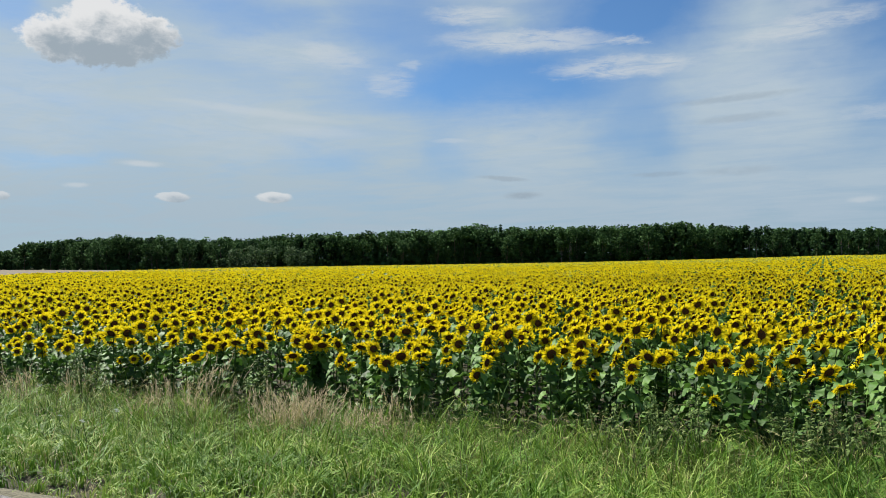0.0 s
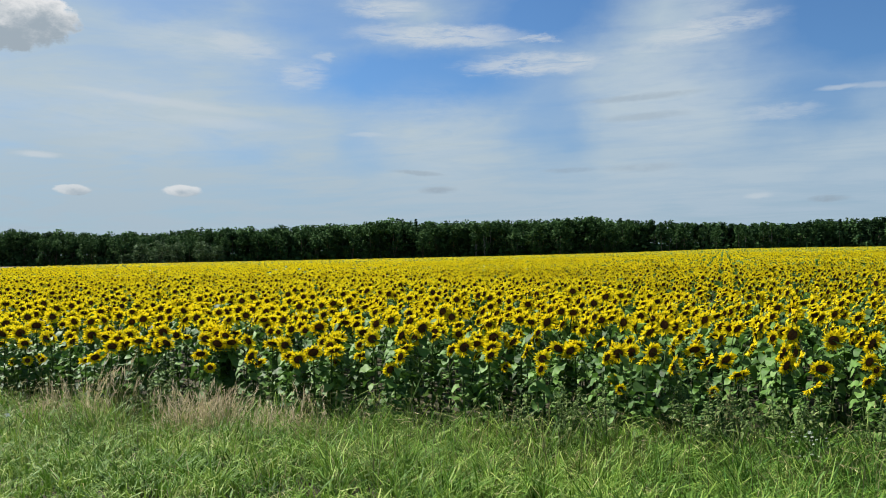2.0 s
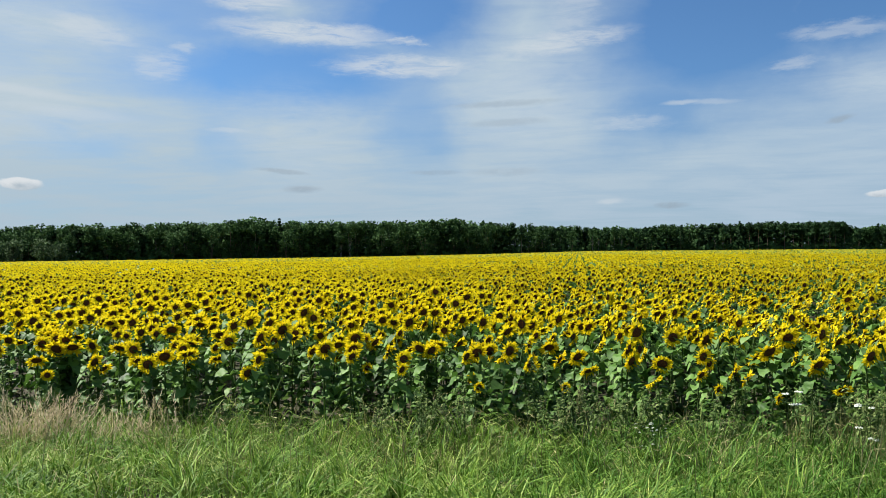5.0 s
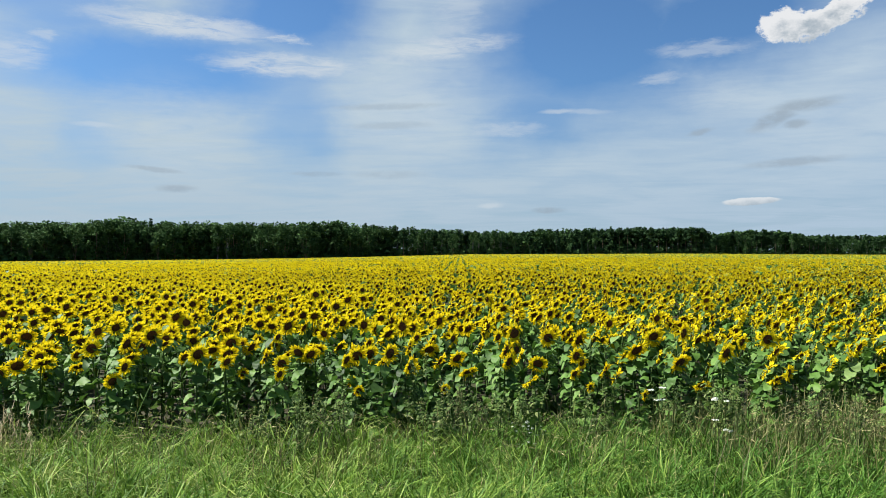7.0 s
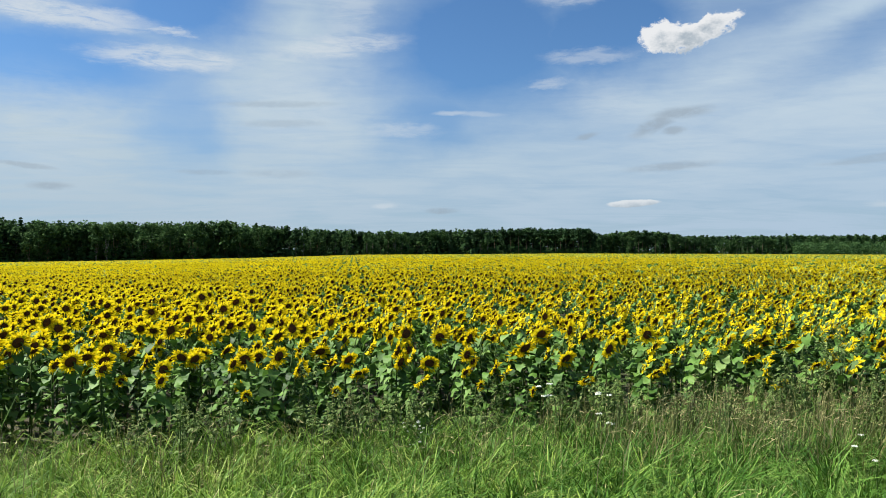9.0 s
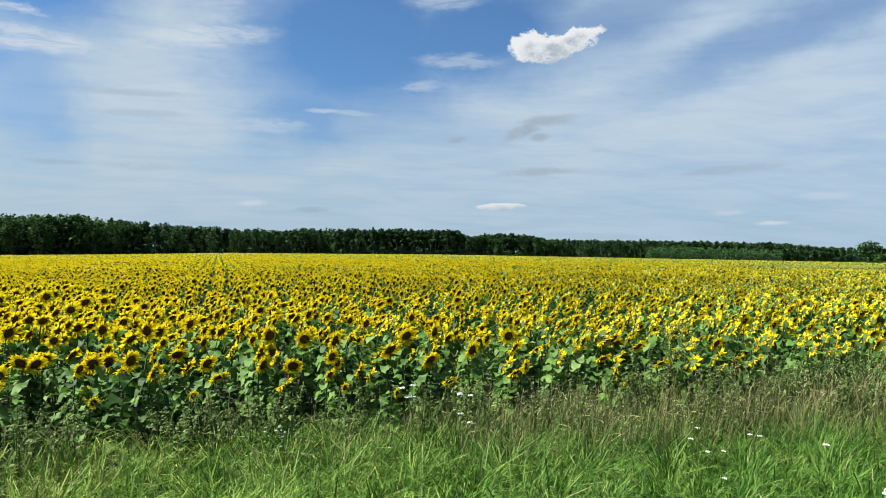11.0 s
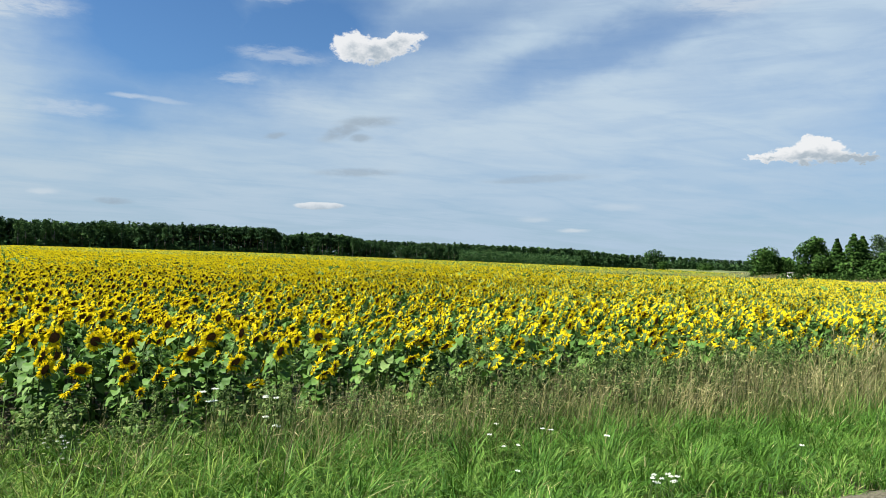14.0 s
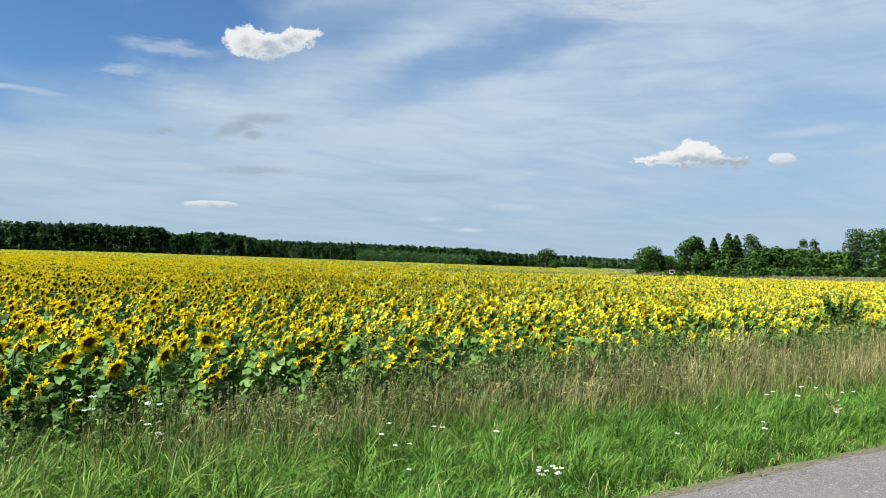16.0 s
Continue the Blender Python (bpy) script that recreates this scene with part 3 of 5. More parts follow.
def crown_points(rng, lobes, n, shell=0.75):
    """Points on and in a heap of uneven lobes (centre, radii)."""
    w = np.array([l[3] * l[4] for l in lobes])
    pick = rng.choice(len(lobes), n, p=w / w.sum())
    L = np.array(lobes)[pick]
    d = rng.normal(0, 1, (n, 3))
    d /= np.linalg.norm(d, axis=1, keepdims=True)
    rr = np.where(rng.random(n) < shell, rng.uniform(0.82, 1.08, n), rng.uniform(0.35, 0.85, n))[:, None]
    return L[:, :3] + d * rr * L[:, [3, 3, 4]], soften(rng, d)


def soften(rng, d):
    d = d + rng.normal(0, 0.30, d.shape)
    return d / np.linalg.norm(d, axis=1, keepdims=True)


def broadleaf(rng, h, w, base=0.25, lobes=14, leaves=420, size=0.7):
    ls = []
    for i in range(lobes):
        z = base * h + (1 - base) * h * (0.08 + 0.84 * (i + rng.random()) / lobes)
        k = (z / h - base) / (1 - base)
        out = w * 0.5 * math.sin(math.pi * min(0.97, 0.18 + 0.72 * k)) * rng.uniform(0.35, 0.85)
        a = rng.uniform(0, 2 * math.pi)
        r = w * rng.uniform(0.15, 0.27)
        ls.append((out * math.cos(a), out * math.sin(a), min(z, h - r * 0.9), r, r * rng.uniform(0.8, 1.15)))
    ls.append((0, 0, h - w * 0.2, w * 0.2, w * 0.2))
    pts, dirs = crown_points(rng, ls, leaves)
    cv, cf = tufts(rng, pts, size, dirs=dirs)
    limbs = [tube([(0, 0, -0.4), (0.1, 0, h * 0.35), (0, 0.1, h * 0.75)], [h * 0.018, h * 0.013, h * 0.004])]
    for l in ls[lobes // 2:lobes // 2 + 5]:
        limbs.append(tube([(0.05, 0, h * base * 0.9), (l[0] * 0.5, l[1] * 0.5, (h * base + l[2]) / 2), l[:3]], [h * 0.008, h * 0.006, h * 0.002], 5))
    return (cv, cf, np.repeat(dirs, 4, 0)), joined(limbs)


def conifer(rng, h, w, base=0.12, leaves=420, size=0.6, pine=False):
    if pine:
        ls = []
        for i in range(11):
            z = h * rng.uniform(0.55, 0.93)
            a, o = rng.uniform(0, 6.28), w * rng.uniform(0.05, 0.34)
            r = w * rng.uniform(0.14, 0.26)
            ls.append((o * math.cos(a), o * math.sin(a), z, r, r * 0.6))
        ls.append((0, 0, h * 0.94, w * 0.16, h * 0.06))
        pts, dirs = crown_points(rng, ls, leaves)
    else:
        k = rng.random(leaves) ** 0.75
        tier = np.round(k * 13) / 13 * 0.6 + k * 0.4
        a = rng.uniform(0, 2 * math.pi, leaves)
        r = w * 0.5 * (1 - tier) ** 0.85 * rng.uniform(0.35, 1.1, leaves) * (1 + 0.18 * np.sin(a * 3 + tier * 40))
        pts = np.stack([r * np.cos(a), r * np.sin(a), h * (base + (1 - base) * tier) - r * 0.25], -1)
        dirs = soften(rng, np.stack([np.cos(a), np.sin(a), np.sin(tier * 82) * 0.7 + 0.25], -1))
    cv, cf = tufts(rng, pts, size, 0.35, dirs=dirs)
    limbs = [tube([(0, 0, -0.4), (0.05, 0, h * 0.5), (0, 0, h * 0.97)], [h * 0.014, h * 0.010, h * 0.002])]
    return (cv, cf, np.repeat(dirs, 4, 0)), joined(limbs)


CROWN_LIE = {}


def make_tree(name, shape, leaf, bark, label, category="tree"):
    (cv, cf, cn), (tv, tf) = shape
    tree = new(name)
    tree.empty_display_size = 0.5
    part_mesh("trunk", fast_mesh("trunk", tv, tf, [bark], smooth=True), tree)
    part_mesh("crown", fast_mesh("crown", cv, cf, [leaf], normals=cn), tree)
    CROWN_LIE[tree] = cn
    return tagged(tree, label, category)


def put(tree, az, r, turn=0.0, scale=1.0, sink=0.3, flat_z=None):
    x, y = r * math.sin(radians(az)), r * math.cos(radians(az))
    return pose(x, y, float(land(x, y)) - sink, 0, 0, turn) @ Matrix.Scale(scale, 4)


WOOD_AZ = [-100, -80, -60, -56, -50, -42, -25, -8, 5, 14, 19.5, 19.9, 26, 32, 40, 50, 62, 80]
WOOD_R = [760, 700, 660, 600, 470, 400, 392, 388, 430, 480, 515, 600, 620, 640, 640, 700, 760, 800]
rng = np.random.default_rng(11)
FAR_KINDS = []
for i in range(5):
    FAR_KINDS.append((make_tree("broadleaf_tree", broadleaf(rng, 18.0, rng.uniform(9, 12.5), 0.04, 22, 1150, 0.52), WOODS, BARK,
                                "dark green broadleaf tree at the edge of the woods"), 18.0))
for i in range(3):
    FAR_KINDS.append((make_tree("birch_tree", broadleaf(rng, 19.0, rng.uniform(6, 7.5), 0.12, 17, 950, 0.46), WOODS, BIRCH,
                                "slim birch with pale trunk at the edge of the woods"), 19.0))
for i in range(3):
    FAR_KINDS.append((make_tree("pine_tree", conifer(rng, 20.0, rng.uniform(6, 8), leaves=900, size=0.5, pine=True), PINE, BARK,
                                "tall dark pine at the edge of the woods"), 20.0))
for i in range(2):
    FAR_KINDS.append((make_tree("spruce_tree", conifer(rng, 20.0, rng.uniform(5.5, 6.5), leaves=900, size=0.5), PINE, BARK,
                                "pointed dark spruce in the woods"), 20.0))
used = set()


def plant_tree(kind, az, r, height, turn, group):
    tree, h = FAR_KINDS[kind]
    m = put(tree, az, r, turn)
    k = height / h
    if kind not in used:
        used.add(kind)
        ob = tree
        ob.matrix_basis = m
    else:
        ob = copy_thing(tree, m)
    ob.scale = (k * rng.uniform(0.9, 1.15), k * rng.uniform(0.9, 1.15), k)
    return tagged(ob, group=group)


def wood_height(az):
    return float(np.interp(az, [-60, -56, -55, -52, -48, -44, -41, -37, -30, -25, -23.5, -19, -9, -6, -3.5, 0, 3, 6, 13.5, 19.3, 19.6, 21.5, 23.5, 26, 28, 32, 42, 45.5, 50, 54],
                           [12.5, 14.5, 19, 20, 20, 17.6, 17.1, 18.9, 20.0, 20.8, 22.2, 20.7, 20.6, 19.4, 17.7, 16.2, 15.2, 15.6, 18.2, 19.3, 15.9, 19.4, 19.9, 16.7, 15.5, 16.6, 15.9, 12.4, 10.8, 9.8]))


a = -59.0
count = 0
while a < 36 and count < 280:
    r = float(np.interp(a, WOOD_AZ, WOOD_R))
    if 12.5 < a < 19.6:
        kind = int(rng.choice([8, 9, 10]))
    elif -4 < a <= 12.5:
        kind = int(rng.choice([5, 6, 7, 5, 6, 2, 9, 11, 12]))
    elif a > 19.6:
        kind = int(rng.choice([0, 1, 5, 6, 8, 9, 10]))
    else:
        kind = int(rng.choice([0, 1, 2, 3, 4, 0, 1, 2, 3, 4, 5, 7, 8]))
    h = wood_height(a) * (rng.uniform(0.93, 1.0) if 12.5 < a < 19.6 else rng.uniform(0.74, 0.98))
    plant_tree(kind, a, r + rng.uniform(-4, 8), h, rng.uniform(0, 360), "trees along the edge of the woods")
    a += math.degrees(rng.uniform(3.0, 5.2) / r)
    count += 1

# the woods behind the edge, too many to tell apart
pieces, lies = {0: [], 1: []}, {0: [], 1: []}
for row in range(3):
    a = -62.0
    while a < 62:
        r = float(np.interp(a, WOOD_AZ, WOOD_R)) + 9 + row * 11 + rng.uniform(-4, 4)
        if a > 36 and row == 0:
            r -= 8
        kind = int(rng.integers(0, 5)) if a < -6 and rng.random() < 0.72 else int(rng.integers(8, len(FAR_KINDS))) if 12.5 < a < 19.6 else int(rng.integers(0, len(FAR_KINDS)))
        src, h0 = FAR_KINDS[kind]
        me = next(o for o in src.children if o.name.startswith("crown")).data
        co = np.empty(len(me.vertices) * 3, np.float32)
        me.vertices.foreach_get("co", co)
        co = co.reshape(-1, 4, 3)
        lie = CROWN_LIE[src][::4]
        few = (rng.random(len(co)) < 0.62) & (co[:, 0, 2] > h0 * (0.0 if row == 0 else 0.5))
        co, lie = co[few], lie[few]
        mid = co.mean(1, keepdims=True)
        co = mid + (co - mid) * (1.35 if r < 560 else 1.8)
        co[..., 2] -= h0 * 0.06 * row * (co[..., 2] < h0 * 0.6)
        k = wood_height(a) / h0 * rng.uniform(0.92, 1.03)
        t = rng.uniform(0, 6.28)
        x, y = r * math.sin(radians(a)), r * math.cos(radians(a))
        c, s = math.cos(t) * k, math.sin(t) * k
        q = np.stack([co[..., 0] * c - co[..., 1] * s + x, co[..., 0] * s + co[..., 1] * c + y, co[..., 2] * k + float(land(x, y))], -1)
        pieces[0 if kind < 8 else 1].append(q)
        lies[0 if kind < 8 else 1].append(np.repeat(rot_z(lie, t), 4, 0))
        a += math.degrees(rng.uniform(4.2, 6.5) / r)
# undergrowth that closes the foot of the woods


def thicket(key, a, near_by, far_by, tall, low, high, size):
    r = np.interp(a, WOOD_AZ, WOOD_R) + rng.uniform(near_by, far_by, len(a))
    x, y = r * np.sin(np.radians(a)), r * np.cos(np.radians(a))
    up = rng.uniform(low, high, len(a)) if not tall else rng.random(len(a)) ** low * np.array([wood_height(q) for q in a]) * high
    lie = soften(rng, np.stack([-x / r, -y / r, np.full(len(a), 0.5)], -1))
    v, f = tufts(rng, np.stack([x, y, land(x, y) + up], -1), size, dirs=lie)
    pieces[key].append(v.reshape(-1, 4, 3))
    lies[key].append(np.repeat(lie, 4, 0))


thicket(0, np.concatenate([rng.uniform(-62, 62, 17000), rng.uniform(30, 62, 9000)]), -3, 30, True, 1.3, 0.62, 1.0)
thicket(1, np.concatenate([rng.uniform(-62, 62, 14000), rng.uniform(3, 20, 5000)]), 16, 34, True, 1.0, 0.85, 1.7)
thicket(0, rng.uniform(-62, 62, 9000), -2, 14, False, 0.2, 4.5, 1.5)
for key, mat, label in ((0, WOODS, "dense dark green broadleaf woods"), (1, PINE, "dense dark conifers standing among the woods")):
    q = np.concatenate(pieces[key]).reshape(-1, 3)
    i = np.arange(len(q) // 4)[:, None] * 4
    wood = new("woods", fast_mesh("woods", q, np.concatenate([i + (0, 1, 2), i + (0, 2, 3)]), [mat], normals=np.concatenate(lies[key])))
    tagged(wood, label, "woods", kind="stuff")
for kind in range(len(FAR_KINDS)):
    if kind not in used:
        plant_tree(kind, 2.0 + kind, 470, 18, 40.0 * kind, "trees along the edge of the woods")

# trees that stand up above the skyline
for az, h in ((-8.9, 20.8), (-8.3, 20.6), (-24.2, 22.0), (-23.6, 21.9), (-7.7, 19.6), (-49.4, 21.0), (-48.7, 20.6)):
    plant_tree(int(rng.integers(0, 5)), az, float(np.interp(az, WOOD_AZ, WOOD_R)) + 6, h, rng.uniform(0, 360), "trees along the edge of the woods")
# a belt of young pale green trees before the far woods
a = rng.uniform(33.3, 42.5, 5200)
r = rng.uniform(560, 585, len(a))
x, y = r * np.sin(np.radians(a)), r * np.cos(np.radians(a))
z = land(x, y) + rng.random(len(a)) ** 0.8 * (9.8 - 0.2 * (a - 33) + 0.6 * np.sin(a * 9) + rng.normal(0, 0.6, len(a)))
v, f = tufts(rng, np.stack([x, y, z], -1), 0.8)
tagged(new("young_trees", fast_mesh("young_trees", v, f, [WOODS])), "belt of young light green trees before the woods", "young trees", kind="stuff")

# ---------------------------------------------------------------- sunflowers
FACE = -47.0          # the heads turn one way, away from the afternoon sun
ROW_AZ, ROW_GAP, PLANT_GAP = radians(1.3), 0.68, 0.24


def facing(v, nod, side=0.0):
    """Turns what faces up so that it faces along x, nodding by some degrees."""
    e, s = radians(-nod), radians(side)
    d = Vector((math.cos(e) * math.cos(s), math.cos(e) * math.sin(s), math.sin(e)))
    m = np.array(d.to_track_quat("Z", "Y").to_matrix())
    return v @ m.T


def leaf_shape(rng, length, width, steps, droop=0.5):
    """A heart-shaped leaf on its stalk, folded along the rib, drooping to the tip; it grows along x."""
    stalk = length * 0.45
    if steps == 1:
        z = stalk * 0.4
        v = np.array([(stalk * 0.5, 0, z), (stalk + length * 0.35, -width * 0.5, z + 0.02), (stalk + length * 0.35, width * 0.5, z + 0.02), (stalk + length * (1 - 0.3 * droop), 0, z - droop * length * 0.6)])
        return v, np.array([(0, 1, 3), (0, 3, 2)])
    us = np.linspace(0, 1, steps + 1)
    half = {2: [0.30, 0.5, 0.0], 3: [0.40, 0.53, 0.40, 0.0], 4: [0.36, 0.52, 0.44, 0.24, 0.0], 5: [0.36, 0.53, 0.52, 0.42, 0.25, 0.0]}[steps]
    v, f = [], []
    curl = rng.uniform(-0.12, 0.12)
    for u, w in zip(us, half):
        x = stalk + u * length * (1 - 0.22 * droop * u)
        z = stalk * 0.5 - droop * length * u * u * 0.8 + rng.normal(0, 0.014)
        lift = (0.34 - 0.25 * u) * w * width
        back = -0.10 * length if u == 0 else 0.0
        v += [(x + back, -w * width, z + lift + rng.normal(0, 0.018)), (x, rng.normal(0, 0.006), z), (x + back, w * width, z + lift + curl * w * width + rng.normal(0, 0.018))]
    for j in range(steps):
        a, b = 3 * j, 3 * j + 3
        if j == steps - 1:
            f += [(a, a + 1, b + 1), (a + 1, a + 2, b + 1)]
        else:
            f += [(a, a + 1, b + 1), (a, b + 1, b), (a + 1, a + 2, b + 2), (a + 1, b + 2, b + 1)]
    if steps > 2:
        k = len(v)
        v += [(0, -0.004, 0), (0, 0.004, 0), (stalk, 0, stalk * 0.5)]
        f.append((k, k + 1, k + 2))
    return np.array(v), np.array(f)


def petal_ring(rng, n, r0, length, width, tilt, fine=True):
    v, f = [], []
    for j in range(n):
        a = 2 * math.pi * (j + rng.uniform(-0.3, 0.3)) / n
        L = length * rng.uniform(0.75, 1.12)
        t = tilt + rng.normal(0, 0.38)
        tw = rng.normal(0, 0.3) * width
        pts = [(r0 * 0.9, -width * 0.3, 0), (r0 * 0.9, width * 0.3, 0), (r0 + L * 0.58, -width * 0.5, L * 0.5 * t + tw), (r0 + L * 0.58, width * 0.5, L * 0.5 * t - tw),
               (r0 + L, 0, L * (t + rng.normal(0, 0.18)))]
        k = len(v)
        if fine:
            v += [tuple(q) for q in rot_z(np.array(pts), a)]
            f += [(k, k + 1, k + 3), (k, k + 3, k + 2), (k + 2, k + 3, k + 4)]
        else:
            v += [tuple(q) for q in rot_z(np.array([(r0 * 0.75, -width * 0.55, 0), (r0 * 0.75, width * 0.55, 0), pts[4]]), a)]
            f += [(k, k + 1, k + 2)]
    return np.array(v), np.array(f)


def disc_shape(r, n, rings, bulge):
    v, f = [(0, 0, bulge * 0.72)], []
    for j in range(1, rings + 1):
        rr = r * j / rings
        z = bulge * (1 - (j / rings) ** 3) if j > 1 or rings == 1 else bulge
        for s in range(n):
            a = 2 * math.pi * s / n
            v.append((rr * math.cos(a), rr * math.sin(a), z if j < rings else -0.006))
    for s in range(n):
        f.append((0, 1 + s, 1 + (s + 1) % n))
    for j in range(rings - 1):
        o = 1 + j * n
        for s in range(n):
            a, b = o + s, o + (s + 1) % n
            f += [(a, a + n, b + n), (a, b + n, b)]
    return np.array(v), np.array(f)


def cup_shape(rng, r, n, depth):
    """Green back of the head with pointed bracts."""
    v, f = [(0, 0, -depth)], []
    for s in range(n):
        a = 2 * math.pi * s / n
        for da, rr, z in ((-0.5, 0.92, -0.008), (0.5, 0.92, -0.008), (0.0, 1.45, 0.002 + rng.normal(0, 0.012))):
            b = a + da * 2 * math.pi / n
            v.append((r * rr * math.cos(b), r * rr * math.sin(b), z))
        k = 1 + 3 * s
        f += [(0, k + 1, k), (k, k + 1, k + 2)]
    return np.array(v), np.array(f)


def stem_line(h, bow):
    return [(0, 0, 0), (bow * 0.5, bow * 0.3, h * 0.4), (bow, 0, h * 0.80), (bow + 0.01, 0, h * 0.94), (bow + 0.055, 0, h * 0.995), (bow + 0.085, 0, h * 0.985)]


def plan_leaves(rng, n, h):
    """Height, turn, length of each leaf up the stem."""
    out = []
    a = rng.uniform(0, 6.28)
    for j in range(n):
        u = 0.14 + 0.80 * (j + rng.uniform(-0.3, 0.3)) / max(1, n - 1)
        a += 2.4 + rng.uniform(-0.5, 0.5)
        out.append((u * h, a, (0.158 - 0.05 * abs(u - 0.6)) * rng.uniform(0.8, 1.2)))
    return out


def sunflower(rng, h, nod, size, leaf_meshes):
    """One plant, built of its parts."""
    plant = new("sunflower")
    plant.empty_display_size = 0.2
    bow = rng.uniform(-0.04, 0.04)
    line = stem_line(h, bow)
    v, f = tube(line, [0.015, 0.014, 0.011, 0.010, 0.010, 0.012], 6)
    part_mesh("stem", fast_mesh("stem", v, f, [STEM], smooth=True), plant)
    for z, a, length in plan_leaves(rng, 27, h):
        leaf = part_mesh("leaf", leaf_meshes[int(rng.integers(len(leaf_meshes)))], plant)
        leaf.matrix_basis = pose(bow * z / h, 0, z, rng.uniform(-18, 18), rng.uniform(-22, 18), math.degrees(a)) @ Matrix.Scale(length / 0.2, 4)
    r = 0.065 * size
    side = rng.uniform(-12, 12)
    top = np.array(line[-1])
    v, f = cup_shape(rng, r, 12, 0.03)
    head = part_mesh("flower_head", fast_mesh("flower_head", facing(v, nod, side) + top, f, [STEM]), plant, "green cupped flower head with pointed bracts")
    v, f = disc_shape(r, 16, 3, 0.016 * size)
    part_mesh("disc", fast_mesh("disc", facing(v, nod, side) + top, f, [DISC], smooth=True), head, "dark brown seed disc")
    v, f = joined([petal_ring(rng, 25, r, 0.066 * size, 0.024 * size, 0.02), petal_ring(rng, 20, r * 0.95, 0.060 * size, 0.023 * size, 0.36)])
    part_mesh("petal_ring", fast_mesh("petal_ring", facing(v, nod, side) + top, f, [PETAL]), head, "golden yellow ray petals")
    return tagged(plant, "tall flowering sunflower with broad green leaves in the front rows", "sunflower", "sunflowers along the verge")


def template(rng, level, inner=False):
    """A whole plant as arrays: verts, triangles, material of each (0 leaf, 1 petal, 2 disc, 3 stem)."""
    h = 1.27
    bits = []
    size = rng.choice([0.74, 0.88, 1.0, 1.06, 1.14, 1.22])
    nod, side = rng.uniform(2, 50), rng.uniform(-22, 22)
    bow = rng.uniform(-0.04, 0.04)
    top = np.array(stem_line(h, bow)[-1])
    r = 0.065 * size
    n, steps, grow = {1: (12 if inner else 26, 3, 0.96), 2: (9, 1, 1.0), 3: (2, 1, 2.5)}.get(level, (0, 1, 1))
    for z, a, length in plan_leaves(rng, n, h):
        if level >= 2:
            z = h * (0.52 + 0.44 * rng.random())
        elif inner:
            z = h * (0.36 + 0.56 * rng.random())
        v, f = leaf_shape(rng, length * grow, length * grow * 0.86, steps, rng.uniform(0.15, 1.05))
        bits.append((rot_z(v, a) + (bow * z / h, 0, z), f, 0))
    if level == 1:
        v, f = tube([(0, 0, 0), (bow, 0, h * 0.8), (bow + 0.05, 0, h)], [0.014, 0.011, 0.010], 3)
        bits.append((v, f, 3))
        v, f = cup_shape(rng, r, 7, 0.03)
        bits.append((facing(v, nod, side) + top, f, 3))
        v, f = joined([petal_ring(rng, 17, r, 0.064 * size, 0.036 * size, 0.10), petal_ring(rng, 9, r * 0.95, 0.060 * size, 0.032 * size, 0.4, False)])
        bits.append((facing(v, nod, side) + top, f, 1))
        v, f = disc_shape(r, 9, 2, 0.014)
        bits.append((facing(v, nod, side) + top, f, 2))
    elif level == 2:
        v, f = petal_ring(rng, 14, r, 0.070 * size, 0.046 * size, 0.22, False)
        bits.append((facing(v, nod, side) + top, f, 1))
        v, f = cup_shape(rng, r * 1.05, 5, 0.03)
        bits.append((facing(v, nod, side) + top, f, 3))
        v, f = disc_shape(r, 5, 1, 0.014)
        bits.append((facing(v, nod, side) + top, f, 2))
    elif level == 3:
        v, f = petal_ring(rng, 5, r * 1.05, 0.066 * size, 0.130 * size, 0.2, False)
        bits.append((facing(v, nod, side) + top, f, 1))
        v, f = disc_shape(r * 1.6, 3, 1, -0.02)
        bits.append((facing(v[1:] - (0, 0, 0.012), nod, side) + top, np.array([(0, 1, 2)]), 3))
        v, f = disc_shape(r * 0.8, 3, 1, 0.016)
        bits.append((facing(v, nod, side) + top, f[:3], 2))
    else:
        v, f = petal_ring(rng, 3, r * 1.05, 0.072 * size, 0.17 * size, 0.1, False)
        bits.append((facing(v, nod, side) + top, f, 1))
        v, f = disc_shape(r * 0.8, 3, 1, 0.02)
        bits.append((facing(v, nod, side) + top, f[:1], 2))
        v, f = leaf_shape(rng, 0.50, 0.40, 1, 0.3)
        bits.append((rot_z(v, rng.uniform(0, 6.28)) + (0, 0, h * 0.93), f, 0))
    v, f = joined([(x, y) for x, y, _ in bits])
    return v, f, np.concatenate([np.full(len(y), m) for _, y, m in bits])


